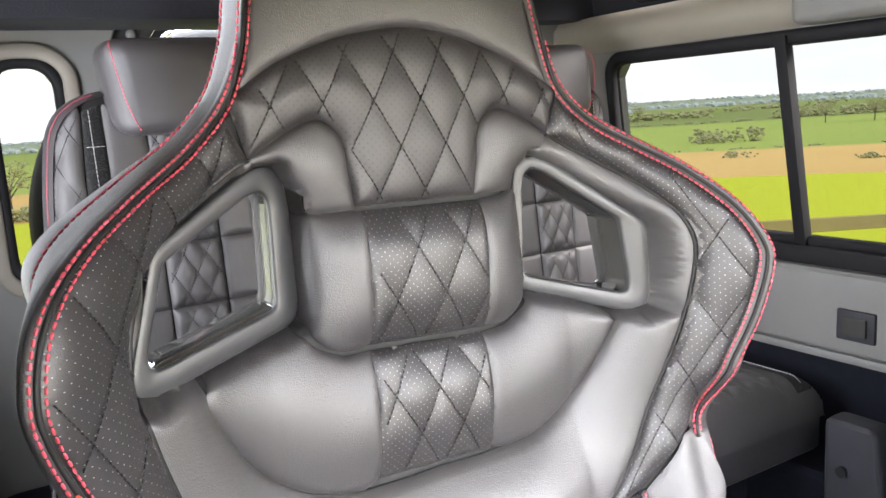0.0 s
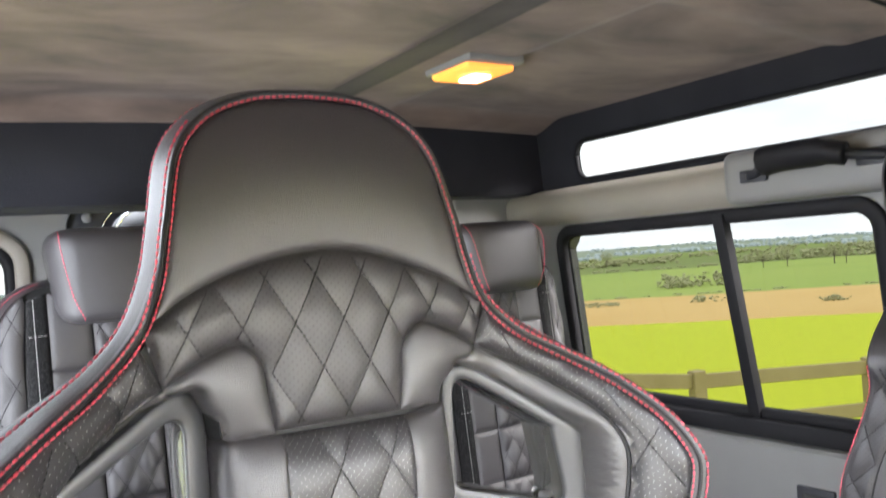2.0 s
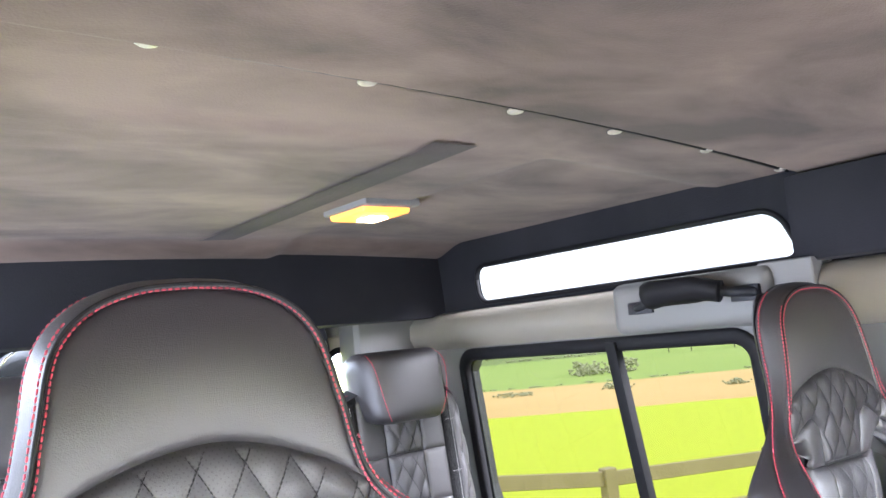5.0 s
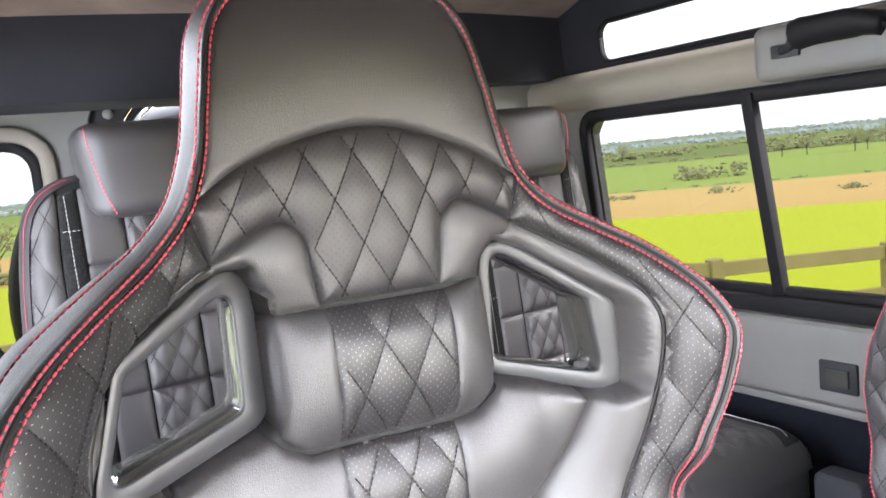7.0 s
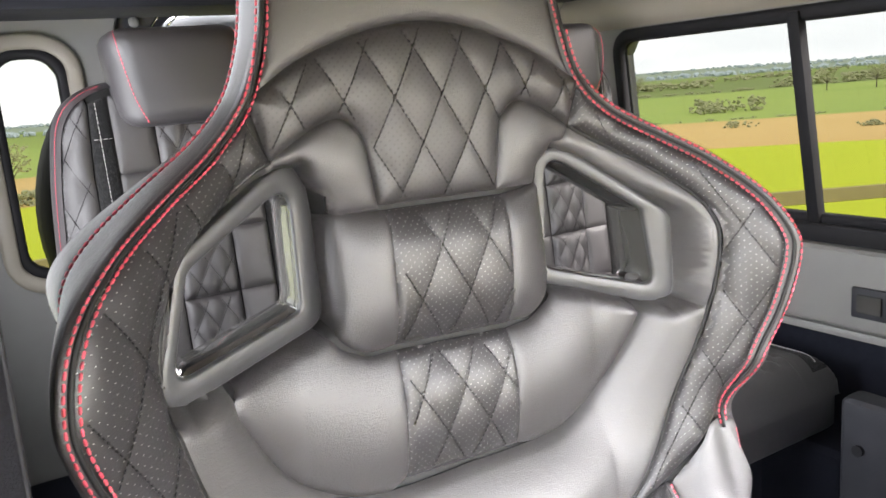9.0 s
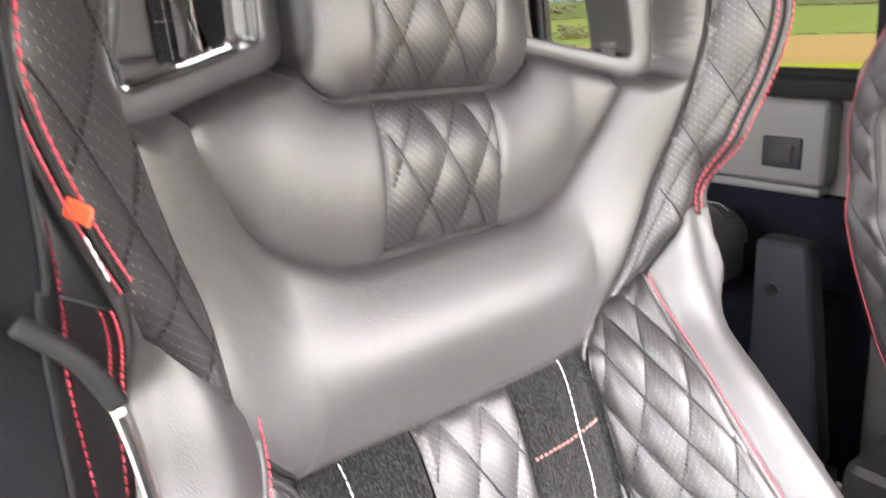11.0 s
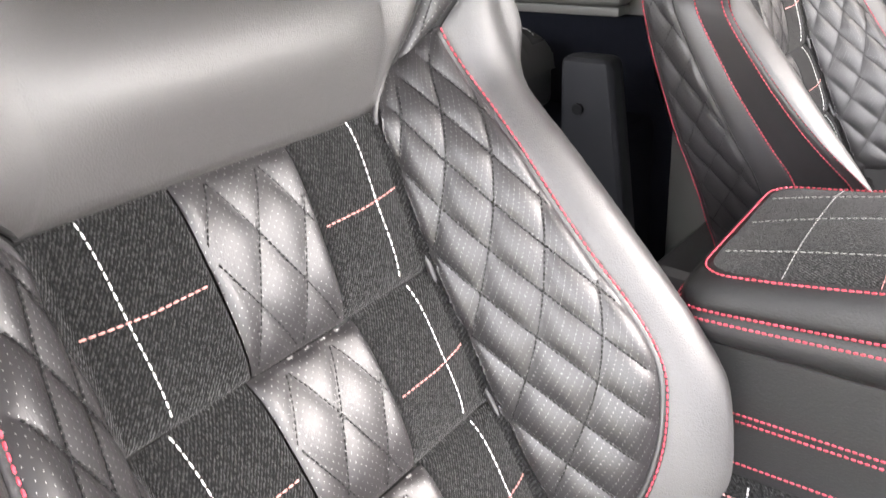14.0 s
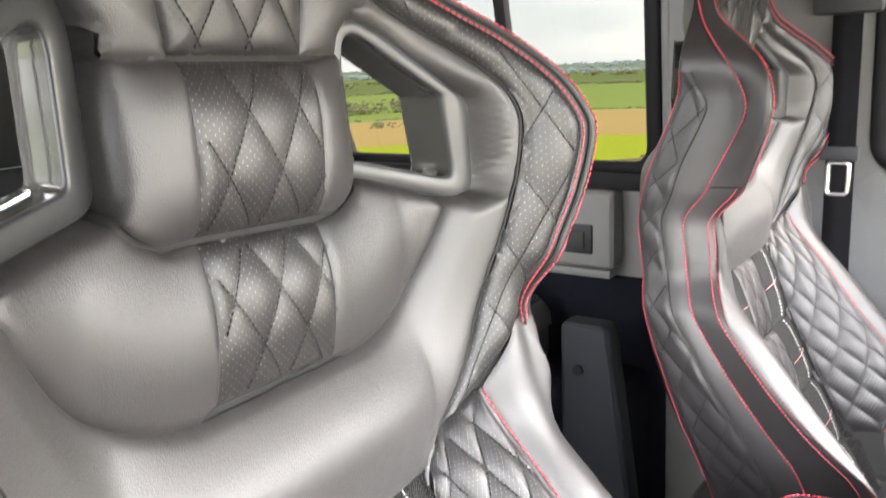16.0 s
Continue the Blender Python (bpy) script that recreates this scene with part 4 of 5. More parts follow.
def rounded(a0, a1, z0, z1, r, n=6):
    out = []
    for ca, cz, start in ((a1 - r, z1 - r, 0), (a0 + r, z1 - r, 90), (a0 + r, z0 + r, 180), (a1 - r, z0 + r, 270)):
        for k in range(n + 1):
            t = radians(start + 90 * k / n)
            out.append((ca + r * math.cos(t), cz + r * math.sin(t)))
    return np.array(out)


def lean_r(z):
    return -0.10 * max(z - 1.15, 0)


def lean_d(z):
    return -0.20 * max(z - 1.15, 0)


def lean_l(z):
    return 0.10 * max(z - 1.15, 0)


def frame_loop(name, loop, width, depth, plane, at, mat, parent, lean=None, label=""):
    """A flat-section frame that follows a loop in a wall plane."""
    c = loop.mean(0)
    n = np.gradient(np.vstack([loop[-1], loop, loop[0]]), axis=0)[1:-1]
    n = np.stack([n[:, 1], -n[:, 0]], 1)
    n /= np.linalg.norm(n, axis=1)[:, None] + 1e-9
    if ((loop + n * 0.01 - c) ** 2).sum() < ((loop - c) ** 2).sum():
        n = -n
    rows = []
    for off, dv in ((0.0, depth), (0.0, 0.0), (width * 0.2, -0.004), (width * 0.8, -0.004), (width, 0.0), (width, depth)):
        lp = loop + n * (off - width * 0.5)
        lp = np.vstack([lp, lp[:1]])
        rows.append([((at + dv + (lean(z) if lean else 0)), a, z) if plane == "x" else (a, at + dv, z) for a, z in lp])
    return loft(name, rows, mat, parent, label)


def face_inward(V, f):
    """Turns a pane's faces towards the middle of the cabin."""
    a, b, c = (np.array(V[f[0][i]]) for i in (0, len(f[0]) // 3, 2 * len(f[0]) // 3))
    away = np.dot(np.cross(b - a, c - a), np.array((0.7, 0.7, 1.4)) - a) < 0
    return f[:, ::-1] if away else f


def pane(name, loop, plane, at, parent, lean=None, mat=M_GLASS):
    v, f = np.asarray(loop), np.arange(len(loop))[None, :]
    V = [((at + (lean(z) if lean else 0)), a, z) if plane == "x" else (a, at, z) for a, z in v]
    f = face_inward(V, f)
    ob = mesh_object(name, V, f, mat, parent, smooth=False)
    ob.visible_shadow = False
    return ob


# side windows: sliding pair on each side, behind the door pillar
win_loop = rounded(0.70, 1.515, 1.185, 1.595, 0.045)
door_loop = rounded(-0.34, 0.33, 1.185, 1.60, 0.05)
door_gap = rounded(-0.48, 0.39, 0.66, 1.64, 0.03)
wall_with_openings("wall_right", "x", WALL_R + 0.005, 0.05, (0.56, REAR + 0.05), (0.36, 1.655), [win_loop], M_TRIM, "grey trimmed side wall of the cabin with a sliding window", lean_r)
wall_with_openings("wall_door_right", "x", DOOR_R + 0.005, 0.05, (-0.56, 0.559), (0.36, 1.655), [door_loop], M_DOOR, "dark grey trimmed inside of the far front door", lean_d)
wall_with_openings("wall_left", "x", WALL_L - 0.055, 0.05, (-0.56, REAR + 0.05), (0.36, 1.655), [win_loop, door_gap], M_TRIM, "grey trimmed side wall with the front door open", lean_l)
for nm, at, lean, s in (("window_1", WALL_R, lean_r, 1), ("window_2", WALL_L - 0.02, lean_l, -1)):
    w = thing(nm, (0, 0, 0), "sliding side window in a black rubber and metal frame", "window", kind="structure")
    frame_loop("window_frame", win_loop, 0.030, 0.02 * s, "x", at, M_RUBBER, w, lean)
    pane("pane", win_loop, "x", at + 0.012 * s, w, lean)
    bm = box_bm(at - 0.012, at + 0.012, 1.008, 1.034, 1.178, 1.60, 0.003)
    for v in bm.verts:
        v.co.x += lean(v.co.z)
        v.co.y -= 0.06 * (1.6 - v.co.z)
    part("meeting_rail", bm, M_RUBBER, w, "black upright between the panes")
    part("window_sill", box_bm(min(at - 0.03 * s, at), max(at - 0.03 * s, at), 0.66, 1.56, 1.146, 1.182, 0.006), M_RUBBER, w, "black sill channel")
wd = thing("window_3", (0, 0, 0), "front door window in a black frame", "window", kind="structure")
frame_loop("window_frame", door_loop, 0.03, 0.02, "x", DOOR_R, M_RUBBER, wd, lean_d)
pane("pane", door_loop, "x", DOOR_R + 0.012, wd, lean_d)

# trim rail under the window with a switch, and the dark wheel box below it
rail = thing("side_panel", (0, 0, 0), "grey moulded plastic panel below the side window", "trim panel", kind="structure")
part("moulding", box_bm(1.405, 1.468, 0.765, 1.60, 0.985, 1.148, 0.018, 3), M_TRIM, rail)
part("lower_lip", box_bm(1.415, 1.466, 0.775, 1.60, 0.965, 0.983, 0.006), M_TRIM, rail)
sw = thing("switch", (0, 0, 0), "small dark rocker switch set in the grey side panel", "switch")
part("bezel", box_bm(1.398, 1.409, 0.808, 0.884, 1.018, 1.078, 0.004), M_DARK, sw)
part("rocker", box_bm(1.392, 1.399, 0.822, 0.870, 1.030, 1.066, 0.003), M_GLOSS, sw)
wb = thing("wheel_box", (0, 0, 0), "black carpeted wheel box under the side panel", "wheel box", kind="structure")
part("carpet", box_bm(1.30, 1.464, 0.70, 1.79, 0.37, 0.78, 0.03, 3), M_CARPET, wb)
part("side_lining", box_bm(1.440, 1.4645, 0.565, 1.60, 0.37, 0.964, 0.006), M_CARPET, wb)
part("carpet", box_bm(-0.02, 0.15, 0.70, 1.79, 0.37, 0.78, 0.03, 3), M_CARPET, wb)

# floor and an unseen front bulkhead, its height set by the light let in
tagged(part("floor", box_bm(-0.16, 1.62, -0.56, 1.86, 0.28, 0.335, 0.004, 1), M_CARPET, None, smooth=False), "black carpeted cabin floor", "floor", kind="structure")
tagged(part("wall_front", box_bm(-0.09, 1.555, -0.56, -0.51, 0.336, 1.06, 0.004, 1), M_DARK, None, smooth=False), "unseen dark front bulkhead that limits light below the windscreen", "wall", kind="structure")

# unseen header, added to hold windscreen light off the upper seat
tagged(part("light_blocking_header", box_bm(-0.09, 1.455, -0.56, -0.43, 1.60, 1.93, 0.02, 2), M_HEADDARK, None), "unseen dark suede header added to cut light from the windscreen opening", "trim", kind="structure")

# rear wall with tail door window and corner windows
tail = rounded(0.345, 1.142, 1.20, 1.745, 0.10)
corner_l = rounded(0.070, 0.200, 1.20, 1.640, 0.055)
corner_r = np.array([(1.375 - a, z) for a, z in corner_l])[::-1]
wall_with_openings("wall_rear", "y", REAR, 0.05, (WALL_L - 0.005, WALL_R + 0.003), (0.36, 1.80), [tail, corner_l, corner_r], M_TRIM, "pale grey rear wall around the tail door")
td = thing("tail_door", (0, 0, 0), "black lined tail door window with the spare wheel behind it", "tail door", kind="structure")
frame_loop("door_lining", tail, 0.085, -0.02, "y", REAR - 0.004, M_DARK, td)
pane("pane", tail, "y", REAR + 0.02, td, None, M_CLEAR)
for k in (0.94, 0.88):
    lp = tail.mean(0) + (tail - tail.mean(0)) * k
    lp = lp[lp[:, 1] > 1.64]
    lp = lp[np.argsort(-lp[:, 0])]
    tube("bright_bead", [(a, REAR - 0.012, z) for a, z in lp], 0.0022, M_CHROME, td, "thin bright bead")
bm = bmesh.new()
bmesh.ops.create_uvsphere(bm, u_segments=12, v_segments=6, radius=0.011, matrix=Matrix.Translation((0.345, REAR - 0.024, 1.690)) @ Matrix.Diagonal((1, 0.5, 1, 1)))
part("screw_cap", bm, M_TRIM, td)
for nm, lp in (("window_4", corner_l), ("window_5", corner_r)):
    w = thing(nm, (0, 0, 0), "small rounded rear corner window with a pale surround", "window", kind="structure")
    frame_loop("window_frame", lp, 0.022, 0.02, "y", REAR - 0.003, M_RUBBER, w)
    big = lp.mean(0) + (lp - lp.mean(0)) * (1.32, 1.10)
    frame_loop("surround", big, 0.030, 0.02, "y", REAR - 0.012, M_BEIGE, w, label="pale plastic surround")
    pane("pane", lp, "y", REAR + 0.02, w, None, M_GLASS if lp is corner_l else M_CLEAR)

# spare wheel outside the tail door
sp = thing("spare_wheel", (0.58, 2.02, 1.268), "black spare wheel on the outside of the tail door", "spare wheel")
V, F = [], []
prof = [(0.20, 0.08), (0.34, 0.11), (0.43, 0.10), (0.455, 0.06), (0.46, 0.0), (0.455, -0.06), (0.43, -0.10), (0.34, -0.11), (0.20, -0.08)]
NS = 64
for i in range(NS):
    t = 2 * math.pi * i / NS
    V += [(r * math.cos(t), y, r * math.sin(t)) for r, y in prof]
for i in range(NS):
    for j in range(len(prof) - 1):
        a, b = i * len(prof) + j, ((i + 1) % NS) * len(prof) + j
        F.append((a, b, b + 1, a + 1))
mesh_object("tyre", V, F, M_RUBBER, sp)
bm = bmesh.new()
bmesh.ops.create_cone(bm, cap_ends=True, segments=32, radius1=0.205, radius2=0.19, depth=0.10, matrix=pose(0, 0, 0, 90, 0, 0))
part("rim", bm, M_BODY, sp)
bm = bmesh.new()
bmesh.ops.create_cone(bm, cap_ends=True, segments=16, radius1=0.05, radius2=0.05, depth=0.16, matrix=pose(0, -0.10, 0, 90, 0, 0))
part("mounting", bm, M_DARK, sp)

# roof: headlining with stepped panels, dark edge bands, sloped alpine lights, cant rails
def ceiling_height(x, y):
    y = y - 0.065 * (x - 0.5)
    z = ROOF - 0.004 - 0.016 * ((x - MID) / 0.69) ** 2
    dip = -0.005 * (1 - smoothstep(x, 0.715, 0.785)) * smoothstep(x, 0.25, 0.34) * smoothstep(y, 0.685, 0.735) * (1 - smoothstep(y, 1.44, 1.54))
    rise = 0.010 * smoothstep(x, 0.93, 0.97) * smoothstep(y, 0.685, 0.735)
    front = -0.010 * (1 - smoothstep(y, 0.522, 0.531))
    return z + dip + rise + front


gx = np.linspace(-0.066, 1.447, 180)
gy = np.unique(np.concatenate([np.linspace(-0.42, 1.62, 170), np.linspace(0.50, 0.66, 60)]))
GX, GY = np.meshgrid(gx, gy)
GZ = ceiling_height(GX, GY) - 0.03 * smoothstep(GY, 1.50, 1.62)
kx, ky = len(gx), len(gy)
CV = np.stack([GX.ravel(), GY.ravel(), GZ.ravel()], 1)
CF = [(j * kx + i, (j + 1) * kx + i, (j + 1) * kx + i + 1, j * kx + i + 1) for j in range(ky - 1) for i in range(kx - 1)]
tagged(mesh_object("ceiling", CV, CF, M_HEAD), "brown brushed suede headlining with stepped panels", "ceiling", kind="structure")
tagged(part("roof", box_bm(-0.12, 1.50, -0.43, 1.87, 1.935, 1.96, 0.01), M_BODY, None), "dark painted roof skin", "roof", kind="structure")
# studs along the headlining joint
stud = thing("headlining_stud", (0, 0, 0), "pale round button fixing the suede headlining", "stud", "headlining studs")
bm = bmesh.new()
bmesh.ops.create_uvsphere(bm, u_segments=14, v_segments=7, radius=0.0105, matrix=Matrix.Diagonal((1, 1, 0.35, 1)))
part("button", bm, M_STUD, stud)
first = True
for x, y in ((0.272, 0.520), (0.490, 0.541), (0.712, 0.562), (0.915, 0.577), (1.150, 0.586), (1.41, 0.603)):
    m = pose(x, y, float(ceiling_height(x, y)) - 0.002)
    if first:
        stud.matrix_basis = m
        first = False
    else:
        copy_thing(stud, m)
# the folded joint that the buttons hold
joint = [(x, 0.5205 + 0.0725 * (x - 0.272)) for x in np.linspace(-0.06, 1.44, 60)]
tagged(tube("headlining_joint", [(x, y, float(ceiling_height(x, y)) - 0.0012) for x, y in joint], 0.0030, M_BLACK, None), "dark folded joint across the suede headlining", "trim", kind="structure")
# shade along the headlining's step, laid on as a strip of darker suede
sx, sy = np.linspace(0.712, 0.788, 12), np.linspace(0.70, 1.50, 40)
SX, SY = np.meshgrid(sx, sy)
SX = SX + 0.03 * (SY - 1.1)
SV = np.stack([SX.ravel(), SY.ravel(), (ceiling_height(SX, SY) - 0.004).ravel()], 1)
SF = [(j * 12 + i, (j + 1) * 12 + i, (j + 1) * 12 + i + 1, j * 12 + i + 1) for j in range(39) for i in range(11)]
tagged(mesh_object("headlining_step_shade", SV, SF, M_STRIP), "shade along the step of the headlining, laid on as darker suede", "trim", kind="structure")
# the lit interior lamp
lz = float(ceiling_height(0.89, 1.10))
lamp = thing("roof_lamp", (0.885, 1.105, lz), "lit amber interior lamp in the headlining", "lamp")
part("base", box_bm(-0.048, 0.072, -0.050, 0.092, -0.010, 0.004, 0.004, 3), M_TRIM, lamp)
bm = box_bm(-0.040, 0.065, -0.030, 0.085, -0.020, 0.0, 0.008, 3)
part("lens", bm, M_LAMP, lamp, "glowing amber lens")
part("bulb", box_bm(0.000, 0.040, 0.008, 0.055, -0.024, -0.0205, 0.0015, 1), M_BULB, lamp, "bright bulb behind the lens")


def roof_side(s):
    """The sloping roof flank with its alpine light, on one side (s = 1 right)."""
    def place(a, k):
        x0, z0, x1, z1 = 1.462, 1.700, 1.446, 1.905
        x = x0 + (x1 - x0) * k
        return (x if s == 1 else 1.38 - x, a, z0 + (z1 - z0) * k)
    outer = np.array([(-0.42, 0.0), (1.62, 0.0), (1.62, 1.0), (-0.42, 1.0)])
    hole = rounded(0.605, 1.468, 0.0, 0.096, 0.034)
    hole = np.array([(a + 0.4 * k * (a < 1.0), 0.112 + k / 0.205) for a, k in hole])
    v, f, _ = triangulate([outer, hole], 0.05)
    V = [place(a, k) for a, k in v]
    back = [(x + 0.012 * s, y, z) for x, y, z in V]
    n = len(V)
    F = [tuple(t) for t in f] + [tuple(t[::-1] + n) for t in f]
    seen = {(t[i], t[(i + 1) % 3]) for t in f for i in range(3)}
    F += [(b, a, a + n, b + n) for a, b in seen if (b, a) not in seen]
    ob = mesh_object("roof_flank_right" if s == 1 else "roof_flank_left", V + back, F, M_HEADDARK, smooth=False)
    tagged(ob, "dark suede roof flank around a long alpine window", "roof lining", kind="structure")
    w = thing("window_6" if s == 1 else "window_7", (0, 0, 0), "long narrow alpine window in the roof flank", "window", kind="structure")
    vv, ff = hole, np.arange(len(hole))[None, :]
    pv = [np.array(place(a, k)) + (0.004 * s, 0, 0) for a, k in vv]
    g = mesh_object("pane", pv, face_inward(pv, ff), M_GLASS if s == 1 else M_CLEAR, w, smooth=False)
    g.visible_shadow = False
    loop = np.vstack([hole, hole[:1]])
    tube("rubber_seal", [place(a, k) for a, k in loop], 0.006, M_RUBBER, w)


roof_side(1)
roof_side(-1)
for s in (1, -1):
    x0 = 1.40 if s == 1 else -0.055
    rows = []
    prof = [(0.055, 1.600), (0.03, 1.598), (-0.005, 1.615), (-0.022, 1.645), (-0.020, 1.680), (0.0, 1.703), (0.05, 1.712)]
    for y in np.linspace(-0.42, 1.795, 40):
        rows.append([(x0 + s * (p + 0.02), y, z - 0.0) for p, z in prof])
    ob = loft("cant_rail_right" if s == 1 else "cant_rail_left", rows, M_BEIGE, None)
    tagged(ob, "pale moulded cant rail above the side window", "trim", kind="structure")
tagged(part("rear_header", box_bm(-0.08, 1.461, 1.61, 1.797, 1.700, 1.93, 0.006, 2), M_HEADDARK, None), "dark suede header above the tail door", "trim", kind="structure")
tagged(part("rear_corner_trim", box_bm(1.22, 1.455, 1.70, 1.797, 1.20, 1.735, 0.03, 3), M_TRIM, None), "pale grey moulded rear corner trim", "trim", kind="structure")
# door pillars
for s, nm in ((1, "pillar_right"), (-1, "pillar_left")):
    x = WALL_R - 0.03 if s == 1 else WALL_L + 0.035
    bm = box_bm(x - 0.03, x + 0.022, 0.40, 0.66, 0.36, 1.72, 0.012, 3) if s == -1 else box_bm(x + 0.012, x + 0.22, 0.561, 0.66, 0.36, 1.72, 0.006, 3)
    for v in bm.verts:
        v.co.x += lean_r(v.co.z) if s == 1 else 0
    tagged(part(nm, bm, M_TRIM if s == 1 else M_DARK, None), "grey plastic trimmed door pillar" if s == 1 else "dark plastic trimmed door pillar", "trim", kind="structure")
tagged(part("door_jamb", box_bm(-0.100, -0.046, 0.262, 0.300, 0.37, 1.70, 0.010, 3), M_DARK, None), "dark painted edge of the door opening", "trim", kind="structure")
rows = []
for z in np.linspace(0.40, 1.70, 30):
    rows.append([(x, y, z) for x, y in ((-0.046, 0.412), (-0.042, 0.398), (-0.030, 0.392), (-0.018, 0.396), (-0.010, 0.408), (-0.008, 0.43), (-0.012, 0.46), (-0.040, 0.47))])
tagged(loft("door_seal", rows[::-1], M_RUBBER, None), "black rubber door seal along the open door pillar", "seal", kind="structure")
bm = box_bm(1.40, 1.445, 0.40, 0.60, 1.712, 1.866, 0.012, 2)
tagged(part("pillar_head", bm, M_HEADDARK, None), "dark suede cover at the head of the pillar", "trim", kind="structure")

# grab handle in its recess on the cant rail
gh = thing("grab_handle", (0, 0, 0), "black leather wrapped grab handle on a pale moulding", "grab handle")
bm = box_bm(1.362, 1.44, 0.632, 0.972, 1.612, 1.716, 0.024, 4)
part("moulding", bm, M_TRIM, gh, "grey moulding")
part("slot", box_bm(1.355, 1.366, 0.868, 0.925, 1.652, 1.676, 0.003), M_DARK, gh)
part("slot", box_bm(1.355, 1.366, 0.645, 0.700, 1.656, 1.684, 0.003), M_DARK, gh)
tube("strap", smooth_curve([(1.360, 0.905, 1.664), (1.345, 0.875, 1.672), (1.325, 0.855, 1.684), (1.318, 0.80, 1.688), (1.318, 0.73, 1.686), (1.335, 0.695, 1.676), (1.360, 0.650, 1.670)], 6), 0.009, M_DARK, gh)
tube("grip", smooth_curve([(1.324, 0.850, 1.684), (1.316, 0.820, 1.686), (1.316, 0.740, 1.685), (1.326, 0.700, 1.677)], 6), 0.027, M_RUBBER, gh, "black leather grip", 10, 0.75)

# ---- rear seats ----
def rear_form(u, z):
    u, z = np.asarray(u, float), np.asarray(z, float)
    return 0.10 * (z - 1.0) + 0.050 * np.clip((np.abs(u) - 0.13) / 0.09, 0, 1.4) ** 1.8


def rear_seat():
    rs = thing("bench_seat", (0, 0, 0), "black leather rear seat with quilted strip, tweed band and headrest", "car seat", "rear seats")
    half = [(0.0, 1.548), (0.10, 1.545), (0.155, 1.528), (0.188, 1.490), (0.203, 1.42), (0.215, 1.30), (0.225, 1.10), (0.225, 0.86)]
    edge = smooth_curve(half, 6)
    whole = np.vstack([edge, mirrored(edge)[::-1][:-1]])
    panel("under_cover", whole, lambda u, z: rear_form(u, z) + 0.012, M_BLACK, rs, 0, 0.02, 0.02, sink=0)
    zs = [1.53, 1.40, 1.285, 1.17, 1.055, 0.93, 0.86]
    for a, b in zip(zs[:-1], zs[1:]):
        st = np.array([(-0.050, a), (0.050, a), (0.050, b), (-0.050, b)])
        q = (0.040, 0.070, 0.0, (a + b) / 2)
        panel("strip_quilt", st, rear_form, M_LEATHER, rs, 0.008, 0.012, 0.004, quilting(*q, 0.0045, 0.6))
        stitches("strip_stitching", quilt_lines(st, *q, 0.0004, rear_form, puff=0.008, rim=0.012, drop=0.0012), M_BLACK, rs, 0.004, 0.0015, 0.0010)
        for s in (1, -1):
            ck = np.array([(0.052, a), (0.118, a), (0.118, b), (0.052, b)]) * (s, 1)
            panel("cheek", ck, rear_form, M_LEATHER, rs, 0.008, 0.015, 0.008)
    for s in (1, -1):
        tw = np.array([(0.120, 1.53), (0.150, 1.52), (0.158, 1.40), (0.160, 0.86), (0.120, 0.86)]) * (s, 1)
        panel("tweed_band", tw, rear_form, M_TWEED, rs, 0.006, 0.012, 0.008)
        stitches("white_check_stitching", [lines_3d(np.array([(0.139, 1.52), (0.139, 0.88)]) * (s, 1), 0.007, rear_form)] + [lines_3d(np.array([(0.122, z), (0.155, z)]) * (s, 1), 0.007, rear_form) for z in (1.46, 1.34, 1.22)], M_FAINT, rs, 0.0042, 0.0034, 0.0006)
        e2 = edge[(edge[:, 0] > 0.15)]
        ql = np.vstack([[(0.152, 1.515)], e2, [(0.162, 0.86), (0.160, 1.40)]]) * (s, 1)
        panel("edge_quilt", ql, rear_form, M_LEATHER, rs, 0.008, 0.012, 0.006, quilting(0.050, 0.105, 0.17 * s, 1.38, 0.0055))
        stitches("edge_stitching", quilt_lines(ql, 0.050, 0.105, 0.17 * s, 1.38, 0.0004, rear_form, puff=0.008, rim=0.012, drop=0.0012), M_BLACK, rs, 0.004, 0.0015, 0.0010)
        rows = []
        v0 = rear_form(edge[:, 0], edge[:, 1])
        for t in np.linspace(0, 1, 7):
            g = np.stack([edge[:, 0] * s * (1 + 0.05 * math.sin(math.pi * t)), v0 + 0.11 * t - 0.004 + 0.004 * t, edge[:, 1] - 0.01 * t * t + 0.012 * math.sin(math.pi * t)], 1)
            rows.append(g)
        loft("flank", rows if s == 1 else rows[::-1], M_LEATHER, rs)
        red = rows[1][8:]
        stitches("red_stitching", [red + np.array([0.002 * s, -0.002, 0])], M_RED, rs, 0.004, 0.0016, 0.0007)
    # headrest: padded block with rounded sides on two posts
    bm = box_bm(-0.122, 0.122, -0.055, 0.055, 1.474, 1.636, 0.044, 6)
    for v in bm.verts:
        k = (v.co.z - 1.474) / 0.162
        v.co.x *= 0.84 + 0.19 * k - 0.06 * k * k
        v.co.y += 0.055 - 0.035 * (1 - (v.co.x / 0.12) ** 2) + 0.02 * k
    h = part("headrest", bm, M_LEATHER, rs)
    for s in (1, -1):
        ln = np.array([(s * 0.070, -0.012, 1.482), (s * 0.086, -0.017, 1.52), (s * 0.096, -0.012, 1.57), (s * 0.100, 0.002, 1.61), (s * 0.097, 0.034, 1.632)])
        stitches("red_seam", [smooth_curve(ln, 6)], M_RED, h, 0.005, 0.002, 0.0011)
        tube("post", [(s * 0.05, 0.06, 1.40), (s * 0.05, 0.06, 1.50)], 0.006, M_CHROME, rs)
    return rs


